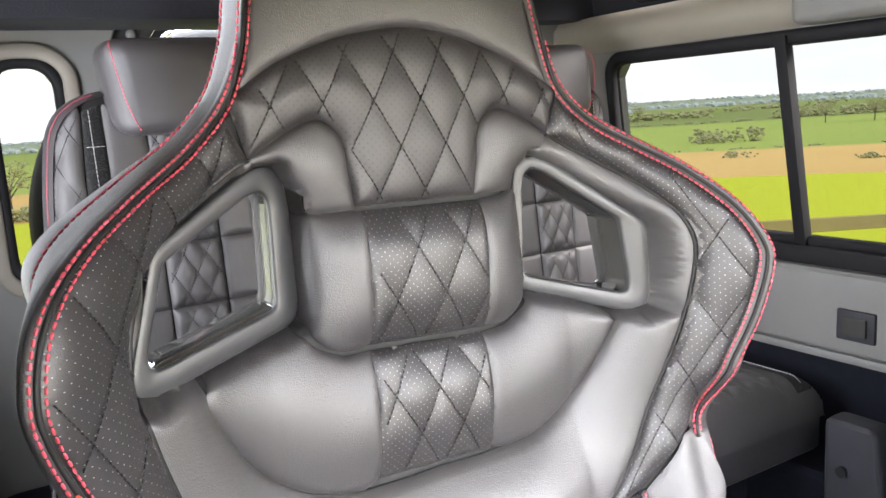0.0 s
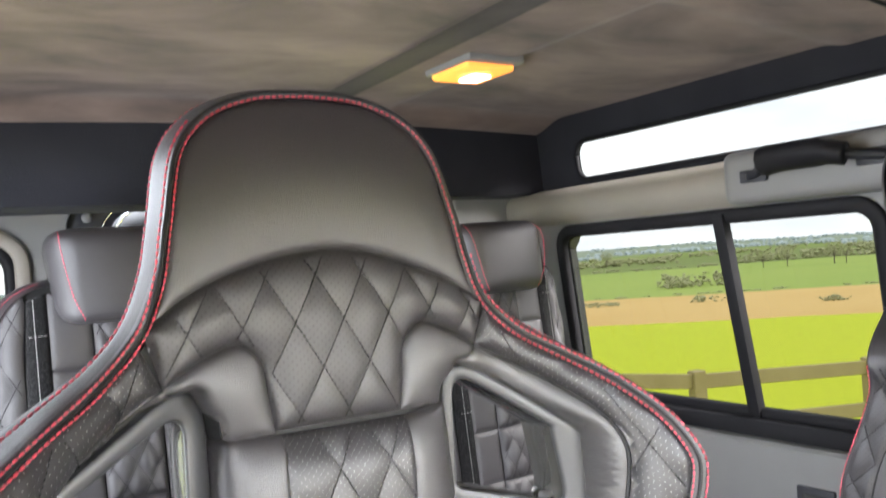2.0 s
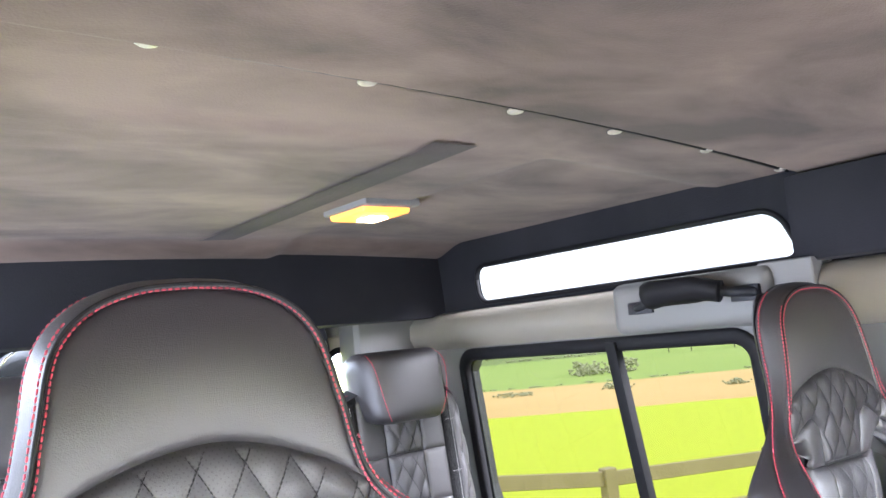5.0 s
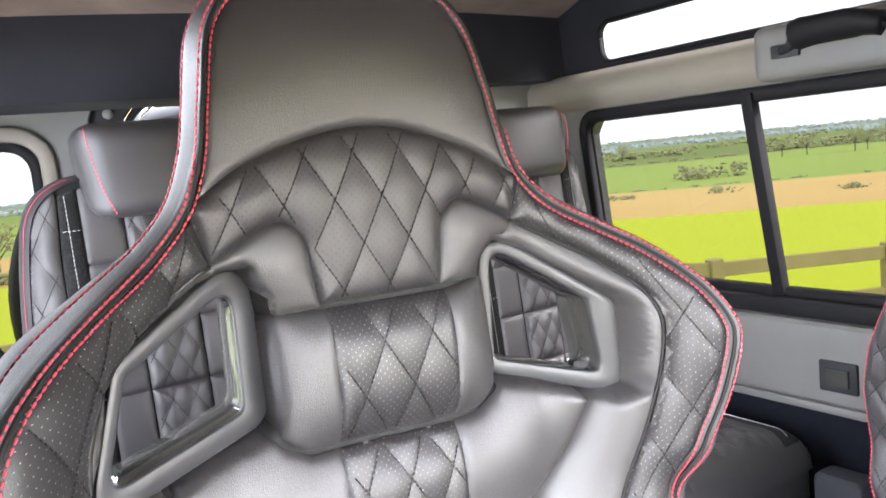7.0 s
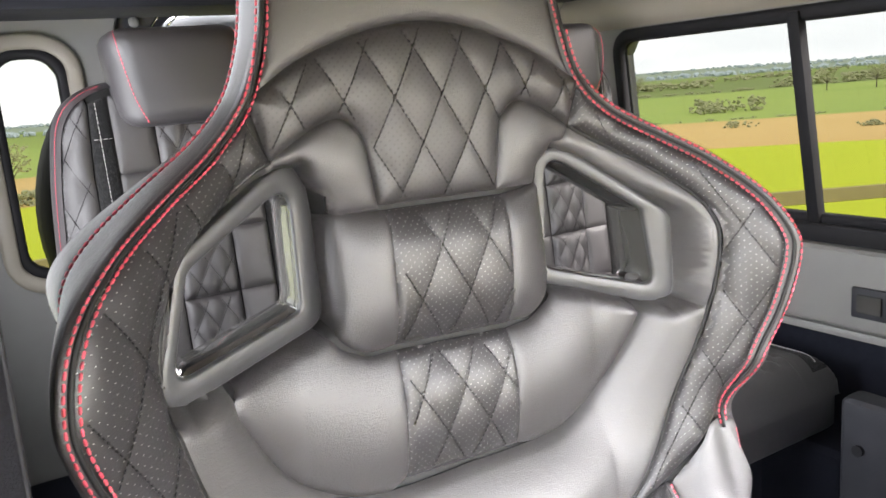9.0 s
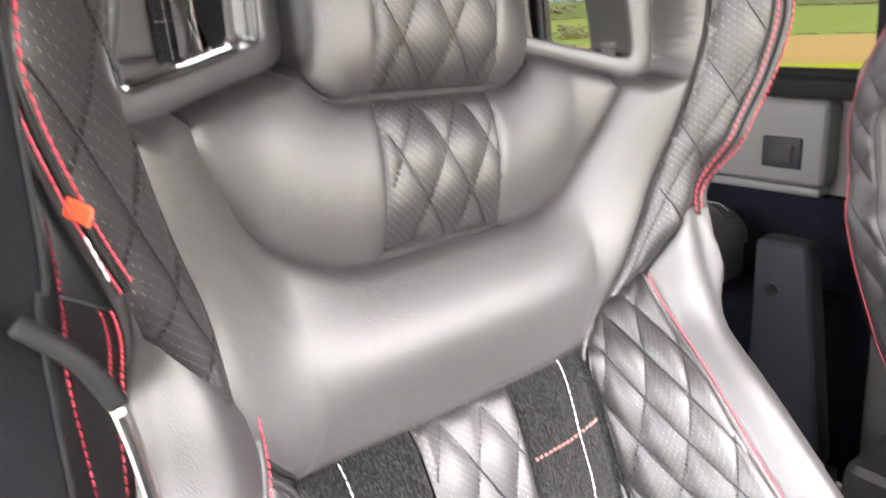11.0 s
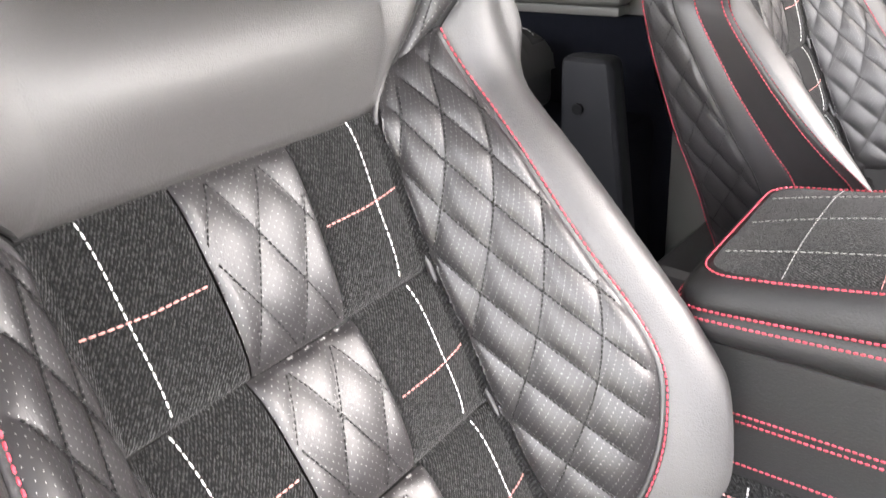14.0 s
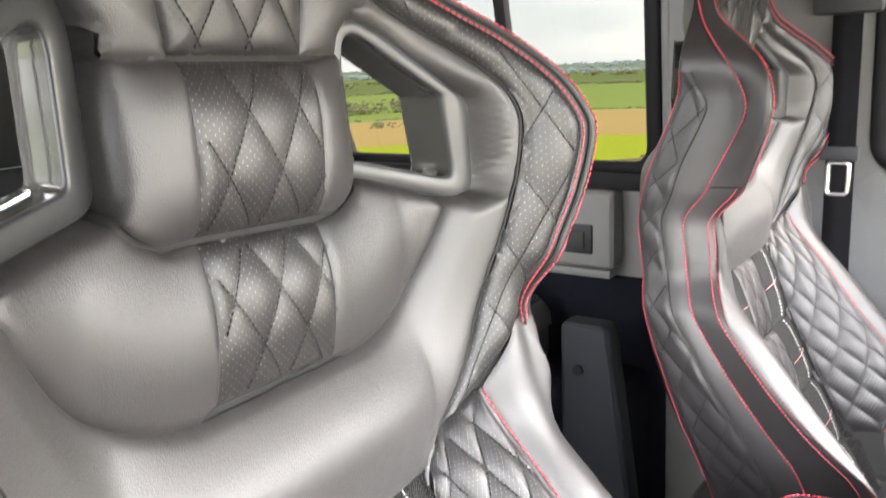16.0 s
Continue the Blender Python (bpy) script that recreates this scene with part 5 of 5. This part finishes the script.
def rear_cushion():
    rc = thing("rear_cushion", (0, 0, 0), "black leather rear seat cushion with quilted strip and red piping", "seat cushion", "rear seat cushions")
    part("cushion_base", box_bm(-0.213, 0.203, -0.497, 0.018, 0.80, 0.885, 0.02, 3), M_LEATHER, rc)
    gx, gy = np.linspace(-0.215, 0.205, 100), np.linspace(-0.50, 0.02, 124)
    X, Y = np.meshgrid(gx, gy)
    d = np.minimum(np.minimum(X + 0.215, 0.205 - X), np.minimum(Y + 0.50, 0.02 - Y))
    e = np.clip((0.06 - d) / 0.06, 0, 1)
    Z = 0.952 - 0.080 * (1 - np.sqrt(np.clip(1 - e * e, 0, 1)))
    inner_q = smoothstep(0.115 - np.abs(X + 0.005), 0, 0.006) * smoothstep(d, 0.03, 0.05)
    a, b = (X + 0.005) / 0.046 + Y / 0.075, (X + 0.005) / 0.046 - Y / 0.075
    Z = Z + inner_q * 0.011 * (np.abs(np.sin(np.pi * a)) ** 0.5 * np.abs(np.sin(np.pi * b)) ** 0.5 - 0.4)
    for c in (-0.12, 0.11):
        Z = Z - 0.005 * np.exp(-((X - c) / 0.004) ** 2) * smoothstep(d, 0.0, 0.03)
    mesh_object("cushion", np.stack([X.ravel(), Y.ravel(), Z.ravel()], 1), [(j * 100 + i, j * 100 + i + 1, (j + 1) * 100 + i + 1, (j + 1) * 100 + i) for j in range(123) for i in range(99)], M_LIT, rc)
    band = lambda x, y: 0.952 - 0.080 * (1 - math.sqrt(max(0.0, 1 - min(1, max(0, (0.06 - min(0.205 - x, x + 0.215, 0.02 - y, y + 0.50)) / 0.06)) ** 2))) + 0.002
    for c in (-0.172, 0.162):
        rows = [[(c + k * 0.022, y, band(c + k * 0.022, y)) for k in np.linspace(-1, 1, 6)] for y in np.linspace(-0.485, 0.0, 60)]
        loft("tweed_band", rows, M_TWEED, rc, "charcoal tweed band", uvs=np.array(rows).reshape(-1, 3)[:, :2])
    tube("red_piping", [(0.1895, y, band(0.1895, y) + 0.001) for y in np.linspace(-0.47, -0.01, 50)], 0.0024, M_RED, rc)
    lines = [np.array([(c, y, band(c, y) + 0.001) for y in np.linspace(-0.475, -0.01, 60)]) for c in (-0.172, 0.162)]
    stitches("white_stitching", lines, M_WHITE, rc, 0.0042, 0.0034, 0.0007)
    return rc


rs = rear_seat()
rs.matrix_basis = pose(1.160, 1.40, -0.01)
copy_thing(rs, pose(0.338, 1.40, 0.012))
rc = rear_cushion()
rc.matrix_basis = pose(1.160, 1.38, 0.0)
copy_thing(rc, pose(0.338, 1.38, 0.0))
part_base = thing("carpeted_box", (0, 0, 0), "black carpeted box below the rear seats", "seat base")
part("box", box_bm(0.153, 1.235, 0.95, 1.79, 0.337, 0.798, 0.02), M_CARPET, part_base)
# folding seat bracket by the wheel box
br = thing("seat_bracket", (0, 0, 0), "dark moulded bracket standing beside the rear seat", "bracket")
bm = box_bm(1.24, 1.30, 0.655, 0.805, 0.50, 0.925, 0.018, 3)
for v in bm.verts:
    if v.co.z > 0.7 and v.co.y < 0.73:
        v.co.y += 0.05 * (v.co.z - 0.7) / 0.2
part("bracket", bm, M_DARK, br)
part("foot", box_bm(1.20, 1.299, 0.64, 0.84, 0.337, 0.499, 0.01), M_DARK, br)
bm = bmesh.new()
bmesh.ops.create_cone(bm, cap_ends=True, segments=16, radius1=0.010, radius2=0.010, depth=0.010, matrix=pose(1.238, 0.765, 0.835, 0, 90, 0))
part("pivot_cap", bm, M_RUBBER, br)

# ---- cubby box between the front seats ----
cb = thing("cubby_box", (0, 0, 0), "black leather cubby box with a tweed topped lid and red stitching", "console box")
X0, X1, Y0, Y1 = 0.622, 0.885, -0.22, 0.345
part("body", box_bm(X0 + 0.008, X1 - 0.008, Y0, Y1 - 0.01, 0.337, 0.823, 0.010, 3), M_CONSOLE, cb)


def lid_ring(inset, z, r=0.03):
    lp = rounded(X0 - 0.006 + inset, X1 + 0.006 - inset, Y0 - 0.005 + inset, Y1 - inset, r)
    lp = resample(np.vstack([lp, lp[:1]]), 0.012)
    return [(a, k, z + float(lid_rise(k, z))) for a, k in lp]


def lid_rise(y, z):
    """The lid's rear end rolls down."""
    return (0.042 * smoothstep(Y1 - np.asarray(y, float), -0.03, 0.36) - 0.030) * (np.asarray(z) - 0.826) / 0.095


# lid: padded wall that rolls in at the foot, a seam half way, and a domed cloth top
def even(ring, n=150):
    ring = np.array(ring)
    d = np.concatenate([[0], np.cumsum(np.linalg.norm(np.diff(ring[:, :2], axis=0), axis=1))])
    t = np.linspace(0, d[-1], n)
    return np.stack([np.interp(t, d, ring[:, j]) for j in range(3)], 1)


rows = [even(lid_ring(i, z)) for i, z in ((0.020, 0.826), (0.004, 0.828), (-0.004, 0.838), (-0.006, 0.852), (-0.003, 0.866), (0.002, 0.8705), (-0.002, 0.875), (-0.002, 0.887), (0.002, 0.900), (0.009, 0.911), (0.018, 0.919))]
lid = loft("lid", rows[::-1], M_CONSOLE, cb)
cut = rounded(X0 + 0.011, X1 - 0.011, Y0 + 0.012, Y1 - 0.017, 0.03)
cx, cy = cut.mean(0)


def lid_top(a, k):
    return 0.918 + lid_rise(k, 0.918) + 0.018 * (1 - np.clip(np.abs(a - cx) / 0.121, 0, 1) ** 2.5) * (1 - np.clip(np.abs(k - cy) / 0.268, 0, 1) ** 4)


v, f, d = triangulate([resample(np.vstack([cut, cut[:1]]), 0.012)[:-1]], 0.012)
V = np.stack([v[:, 0], v[:, 1], lid_top(v[:, 0], v[:, 1])], 1)
mesh_object("lid_top", V, f, M_TWEED, lid, "charcoal tweed top", uvs=v)
for inset, z, rr in ((0.0135, 0.9175, 0.0010), (-0.0035, 0.877, 0.0012), (-0.0042, 0.864, 0.0012)):
    stitches("red_lid_stitching", [np.array(lid_ring(inset - 0.001, z))], M_RED, lid, 0.0042, 0.0013, rr)
for x in (X0 + 0.055, X0 + 0.130, X0 + 0.205):
    ys = np.linspace(Y0 + 0.02, Y1 - 0.02, 60)
    stitches("white_check_stitching", [np.stack([ys * 0 + x, ys, lid_top(ys * 0 + x, ys) + 0.0008], 1)], M_FAINT, lid, 0.0034, 0.0032, 0.0004)
for i, y in enumerate(np.arange(Y0 + 0.03, Y1 - 0.03, 0.075)):
    xs = np.linspace(X0 + 0.012, X1 - 0.012, 40)
    stitches("check_stitching", [np.stack([xs, xs * 0 + y, lid_top(xs, xs * 0 + y) + 0.0008], 1)], M_PINK if i % 2 else M_FAINT, lid, 0.0034, 0.0032, 0.0004)
for z in (0.752, 0.744, 0.696):
    stitches("red_side_stitching", [np.array([(X0 + 0.0068, Y0 + 0.01, z), (X0 + 0.0068, Y1 - 0.02, z)])], M_RED, cb, 0.0042, 0.0014, 0.0012)
sv = np.array([(Y0 + 0.01, 0.36), (Y1 - 0.02, 0.36), (Y1 - 0.02, 0.684), (Y0 + 0.01, 0.684)])
v, f, d = triangulate([sv], 0.03)
mesh_object("side_tweed", [(X0 + 0.005, a, z) for a, z in v], f[:, ::-1], M_TWEED, cb, "charcoal tweed side panel", uvs=v)
for y in (0.26, 0.14, 0.02):
    stitches("white_check_stitching", [np.array([(X0 + 0.004, y, 0.37), (X0 + 0.004, y, 0.68)])], M_WHITE, cb, 0.0042, 0.0018, 0.0010)
stitches("pink_check_stitching", [np.array([(X0 + 0.004, Y0 + 0.02, 0.655), (X0 + 0.004, Y1 - 0.03, 0.655)])], M_PINK, cb, 0.0042, 0.0018, 0.0010)

# ---- seat belts ----
def belt(x, y, top, low, s, label):
    b = thing("seat_belt", (0, 0, 0), label, "seat belt", "seat belts")
    line = np.array([(x, y, top), (x - 0.004 * s, y - 0.005, (top + low) / 2), (x, y - 0.01, low)])
    rows = []
    for p in smooth_curve(line, 12):
        rows.append([p + (-0.0008, -0.024, 0), p + (-0.0012, 0, 0), p + (-0.0008, 0.024, 0), p + (0.0008, 0.024, 0), p + (0.0012, 0, 0), p + (0.0008, -0.024, 0), p + (-0.0008, -0.024, 0)])
    loft("webbing", rows, M_WEB, b)
    return b


b1 = belt(1.530, 0.386, 1.48, 0.62, 1, "black seat belt hanging at the far door pillar with its tongue")
bm = box_bm(1.521, 1.539, 0.353, 0.419, 1.205, 1.232, 0.006)
part("tongue_grip", bm, M_DARK, b1)
lp = rounded(0.368, 0.402, 1.145, 1.202, 0.006)
frame_loop("tongue", lp, 0.010, 0.004, "x", 1.527, M_CHROME, b1, None, "chrome tongue")
part("anchor", box_bm(1.495, 1.54, 0.33, 0.44, 1.46, 1.52, 0.01), M_DARK, b1)
part("reel", box_bm(1.50, 1.55, 0.32, 0.43, 0.55, 0.62, 0.01), M_DARK, b1)
b2 = thing("seat_belt", (0, 0, 0), "black seat belt hanging at the open door pillar with its tongue", "seat belt", "seat belts")
rows = []
for p in smooth_curve([(-0.028, 0.352, 1.58), (-0.032, 0.356, 1.32), (-0.038, 0.358, 1.23), (-0.042, 0.360, 0.62)], 12):
    rows.append([p + np.array(o) for o in ((-0.023, 0.004, 0), (0, -0.0012, 0), (0.023, -0.003, 0), (0.0235, -0.0015, 0), (0, 0.0012, 0), (-0.023, 0.006, 0), (-0.023, 0.004, 0))])
loft("webbing", rows, M_WEB, b2)
tube("selvedge", [np.array(r[2]) + (0.0005, -0.0006, 0) for r in rows], 0.0009, M_RUBBER, b2, "grey woven edge")
tube("tongue_grip", smooth_curve([(-0.020, 0.348, 1.292), (-0.008, 0.343, 1.279), (0.000, 0.343, 1.262)], 6), 0.0034, M_RUBBER, b2, "", 10)
tube("tongue", smooth_curve([(0.000, 0.343, 1.262), (0.003, 0.344, 1.245), (0.006, 0.346, 1.222)], 4), 0.0032, M_CHROME, b2, "chrome tongue", 8, 0.4)
part("anchor", box_bm(-0.060, -0.004, 0.345, 0.375, 1.56, 1.61, 0.01), M_DARK, b2)
part("reel", box_bm(-0.070, -0.016, 0.335, 0.40, 0.55, 0.62, 0.01), M_DARK, b2)

# ---- outside: falling grass field, stubble, far fields, hills ----
def land_height(r, a):
    z = np.interp(r, [0, 3.5, 6.0, 60, 160, 450, 900, 1800, 2600, 4800], [0, 0, -0.62, -4.5, -7.8, -10.5, -12.5, -13.5, -34, -70])
    z = z + np.interp(r, [0, 30, 200, 1800, 4800], [0, 0.06, 0.5, 3.0, 3.0]) * np.sin(a * 9 + r * 0.004) * np.cos(a * 4 - r * 0.0023)
    return z


# one sheet, fine near the car and coarse far off
NG = 281
gs = np.linspace(-1, 1, NG)
gs = np.sign(gs) * 2.0 * (np.exp(np.abs(gs) * 7.8) - 1)
LX, LY = np.meshgrid(gs, gs)
LZ = land_height(np.hypot(LX, LY), np.arctan2(LX, LY) % (2 * math.pi))
LV = np.stack([(LX + 0.75).ravel(), (LY + 0.5).ravel(), LZ.ravel()], 1)
LF = [(j * NG + i, j * NG + i + 1, (j + 1) * NG + i + 1, (j + 1) * NG + i) for j in range(NG - 1) for i in range(NG - 1)]


def land_material():
    m, n, l, b = material("fields")
    geo = n.new("ShaderNodeNewGeometry")
    flat = n.new("ShaderNodeVectorMath")
    flat.operation = "MULTIPLY"
    flat.inputs[1].default_value = (1, 1, 0)
    l.new(geo.outputs["Position"], flat.inputs[0])
    ln = n.new("ShaderNodeVectorMath")
    ln.operation = "LENGTH"
    l.new(flat.outputs[0], ln.inputs[0])
    wob = node(n, "ShaderNodeTexNoise", Scale=0.012, Detail=3.0)
    l.new(flat.outputs[0], wob.inputs["Vector"])
    w = math_node(n, l, "MULTIPLY_ADD", wob.outputs["Fac"], 0.2)
    w.node.inputs[2].default_value = 0.90
    r = math_node(n, l, "MULTIPLY", ln.outputs["Value"], w)
    fine = node(n, "ShaderNodeTexNoise", Scale=2.5, Detail=8.0, Roughness=0.7)
    l.new(geo.outputs["Position"], fine.inputs["Vector"])
    mid = node(n, "ShaderNodeTexNoise", Scale=0.05, Detail=6.0)
    l.new(geo.outputs["Position"], mid.inputs["Vector"])
    grass = mix_colour(n, l, fine.outputs["Fac"], (0.36, 0.42, 0.014), (0.53, 0.57, 0.035))
    stubble = mix_colour(n, l, mid.outputs["Fac"], (0.48, 0.31, 0.10), (0.64, 0.45, 0.18))
    cells = node(n, "ShaderNodeTexVoronoi", Scale=0.0055)
    l.new(flat.outputs[0], cells.inputs["Vector"])
    ramp = n.new("ShaderNodeValToRGB")
    ramp.color_ramp.interpolation = "CONSTANT"
    for pos, c in ((0.0, (0.17, 0.24, 0.04)), (0.3, (0.26, 0.34, 0.06)), (0.55, (0.20, 0.26, 0.06)), (0.75, (0.36, 0.30, 0.13)), (0.88, (0.15, 0.19, 0.06))):
        e = ramp.color_ramp.elements.new(pos) if pos > 0 else ramp.color_ramp.elements[0]
        e.color = (*c, 1)
    ramp.color_ramp.elements[-1].color = (0.22, 0.30, 0.07, 1)
    sep = n.new("ShaderNodeSeparateColor")
    l.new(cells.outputs["Color"], sep.inputs[0])
    l.new(sep.outputs[0], ramp.inputs["Fac"])
    far = mix_colour(n, l, mid.outputs["Fac"], ramp.outputs["Color"], (0.20, 0.25, 0.07))
    # hills greyed in the colour itself, for distance haze
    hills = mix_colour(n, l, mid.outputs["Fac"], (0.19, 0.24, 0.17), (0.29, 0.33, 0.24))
    meadow = mix_colour(n, l, mid.outputs["Fac"], (0.22, 0.32, 0.06), (0.34, 0.40, 0.10))

    def step(edge):
        s = n.new("ShaderNodeMapRange")
        s.interpolation_type = "SMOOTHSTEP"
        s.inputs[1].default_value, s.inputs[2].default_value = edge * 0.985, edge * 1.015
        l.new(r, s.inputs[0])
        return s.outputs[0]
    # unseen grey ground, added so that no green bounces into the cabin
    grey_bounce = mix_colour(n, l, fine.outputs["Fac"], (0.16, 0.15, 0.135), (0.30, 0.28, 0.25))
    xyz = n.new("ShaderNodeSeparateXYZ")
    l.new(geo.outputs["Position"], xyz.inputs[0])
    beside_car = math_node(n, l, "MULTIPLY", math_node(n, l, "LESS_THAN", xyz.outputs[0], 2.6), math_node(n, l, "LESS_THAN", xyz.outputs[1], 3.0))
    ahead = math_node(n, l, "LESS_THAN", xyz.outputs[1], -0.8)
    near = math_node(n, l, "MULTIPLY", math_node(n, l, "MAXIMUM", beside_car, ahead), math_node(n, l, "LESS_THAN", ln.outputs["Value"], 150.0))
    c = mix_colour(n, l, near, grass, grey_bounce)
    c = mix_colour(n, l, step(60.0), c, stubble)
    c = mix_colour(n, l, step(118.0), c, meadow)
    c = mix_colour(n, l, step(290.0), c, far)
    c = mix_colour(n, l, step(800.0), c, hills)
    l.new(c, b.inputs["Base Color"])
    b.inputs["Roughness"].default_value = 0.95
    b.inputs["Specular IOR Level"].default_value = 0.1
    bp = node(n, "ShaderNodeBump", Strength=0.6, Distance=0.05)
    l.new(fine.outputs["Fac"], bp.inputs["Height"])
    l.new(bp.outputs["Normal"], b.inputs["Normal"])
    return m


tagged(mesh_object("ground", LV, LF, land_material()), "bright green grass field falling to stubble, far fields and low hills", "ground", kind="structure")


def clump_mesh(name, spots, mat, seed):
    """Many small leaf clumps as one mesh: rough faceted blobs of uneven size."""
    rng = random.Random(seed)
    V, F = [], []
    base = bmesh.new()
    bmesh.ops.create_icosphere(base, subdivisions=1, radius=1)
    bv = [v.co.copy() for v in base.verts]
    bf = [[v.index for v in f.verts] for f in base.faces]
    base.free()
    for x, y, z, r in spots:
        k = len(V)
        for c in bv:
            q = r * rng.uniform(0.65, 1.25)
            V.append((x + c.x * q, y + c.y * q, z + c.z * q * 0.8))
        F += [tuple(k + i for i in f) for f in bf]
    return V, F


def at(az, r):
    a = radians(az)
    return 0.75 + r * math.sin(a), 0.5 + r * math.cos(a), float(land_height(r, a % (2 * math.pi)))


rng = random.Random(5)
# hedges and thickets between the fields: many small leaf clumps heaped round a few stems
spots = []
for az0, az1, r0, r1, stems, tall, wide, grain in ((48.9, 52.9, 155, 170, 22, 2.6, 1.6, 0.30), (43, 46, 92, 98, 9, 0.4, 1.0, 0.12), (51, 52.2, 92, 95, 4, 0.7, 0.9, 0.14), (58.6, 60.2, 78, 82, 4, 0.6, 0.7, 0.12), (36, 84, 118, 121, 60, 0.22, 0.8, 0.10), (54, 64, 300, 330, 26, 3.0, 3.0, 0.6),
                                                     (40, 84, 296, 310, 80, 0.9, 2.0, 0.32), (40, 50, 380, 430, 26, 3.5, 4.0, 0.8), (36, 84, 470, 520, 90, 2.6, 4.0, 0.8), (0, 30, 60, 66, 60, 1.2, 1.0, 0.2), (-30, 0, 60, 66, 60, 1.2, 1.0, 0.2)):
    for _ in range(stems):
        az, r = rng.uniform(az0, az1), rng.uniform(r0, r1)
        up = tall * rng.uniform(0.5, 1.1)
        for _ in range(14):
            x, y, z = at(az, r)
            x, y = x + rng.gauss(0, wide * 0.5), y + rng.gauss(0, wide * 0.5)
            spots.append((x, y, z + up * rng.random() ** 0.8, grain * rng.uniform(0.6, 1.5)))
V, F = clump_mesh("hedges", spots, M_LEAF, 2)
tagged(mesh_object("hedges", V, F, M_LEAF, smooth=False), "dull green and brown hedges between the fields", "hedge", kind="stuff")
spots = []
for band in range(9):
    r = 620 + band * 140
    a0 = rng.uniform(-20, 60)
    for _ in range(700):
        az = rng.uniform(-30, 110)
        if math.sin(az * 0.21 + band * 1.7) + 0.6 * math.sin(az * 0.63 + band) < 0.15:
            continue
        x, y, z = at(az, r + rng.uniform(-30, 30))
        s = 2.6 * rng.uniform(0.5, 1.4)
        spots.append((x, y, z + s * 0.4, s))
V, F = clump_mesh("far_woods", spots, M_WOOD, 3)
tagged(mesh_object("far_woods", V, F, M_WOOD, smooth=False), "woods along the low hills, paled by haze in their colour", "woodland", kind="stuff")


def tree(az, r, h, seed):
    rg = random.Random(seed)
    x, y, z = at(az, r)
    t = thing("tree", (x, y, z), "bare-twigged hedgerow tree far off in the field", "tree", "far trees")
    V, F = [], []
    for i, (a, b, ra, rb) in enumerate([((0, 0, -0.3), (0, 0, h * 0.45), h * 0.03, h * 0.022)] + [((0, 0, h * (0.3 + 0.02 * k)), (h * 0.3 * math.cos(k * 1.3), h * 0.3 * math.sin(k * 1.3), h * rg.uniform(0.6, 0.85)), h * 0.015, h * 0.004) for k in range(7)]):
        a, b = np.array(a, float), np.array(b, float)
        d = b - a
        s = np.cross(d, (0.3, 1, 0.1))
        s /= np.linalg.norm(s)
        u = np.cross(d / np.linalg.norm(d), s)
        k = len(V)
        for p, rr in ((a, ra), (b, rb)):
            V += [p + rr * (s * math.cos(q) + u * math.sin(q)) for q in (0, 1.26, 2.51, 3.77, 5.03)]
        F += [(k + j, k + (j + 1) % 5, k + 5 + (j + 1) % 5, k + 5 + j) for j in range(5)]
    mesh_object("trunk", V, F, M_BARK, t)
    spots = []
    for _ in range(260):
        th, ph = rg.uniform(0, 6.28), rg.uniform(-0.6, 1)
        q = h * 0.38 * rg.uniform(0.4, 1)
        spots.append((q * math.cos(th), q * math.sin(th), h * 0.65 + ph * h * 0.3, h * rg.uniform(0.012, 0.034)))
    V, F = clump_mesh("crown", spots, M_LEAF, seed)
    mesh_object("crown", V, F, M_LEAF, t, smooth=False)


for i, (az, r, h) in enumerate(((55.3, 240, 5.2), (56.8, 236, 5.4), (59.6, 232, 6.0), (60.3, 234, 5.0), (45.0, 380, 8), (2.0, 70, 4.5), (6.0, 75, 4))):
    tree(az, r, h, 20 + i)

# post and rail fence beside the car
def fence_post(h):
    bm = box_bm(-0.06, 0.06, -0.05, 0.05, -0.3, h, 0.008, 1)
    return bm


fence = thing("fence", (0, 0, 0), "weathered timber post and rail fence in the grass", "fence")
FX0, FY0, FX1, FY1 = 5.29, 4.30, 10.57, 2.92
for k in range(-3, 6):
    f = k / 3.0
    x, y = FX0 + (FX1 - FX0) * f, FY0 + (FY1 - FY0) * f
    z = float(land_height(math.hypot(x - 0.75, y - 0.5), math.atan2(x - 0.75, y - 0.5)))
    bm = fence_post(1.08)
    bmesh.ops.transform(bm, matrix=pose(x, y, z, 0, 0, -15), verts=bm.verts)
    part("post", bm, M_FENCE, fence)
    f2 = (k + 1) / 3.0
    x2, y2 = FX0 + (FX1 - FX0) * f2, FY0 + (FY1 - FY0) * f2
    z2 = float(land_height(math.hypot(x2 - 0.75, y2 - 0.5), math.atan2(x2 - 0.75, y2 - 0.5)))
    for hh in (0.99, 0.62):
        a, b = Vector((x, y, z + hh)), Vector((x2, y2, z2 + hh))
        d = b - a
        bm = box_bm(-d.length / 2 - 0.02, d.length / 2 + 0.02, -0.02, 0.02, -0.06, 0.06, 0.006, 1)
        mm = Matrix.Translation((a + b) / 2) @ d.to_track_quat("X", "Z").to_matrix().to_4x4()
        bmesh.ops.transform(bm, matrix=mm, verts=bm.verts)
        part("rail", bm, M_FENCE, fence)
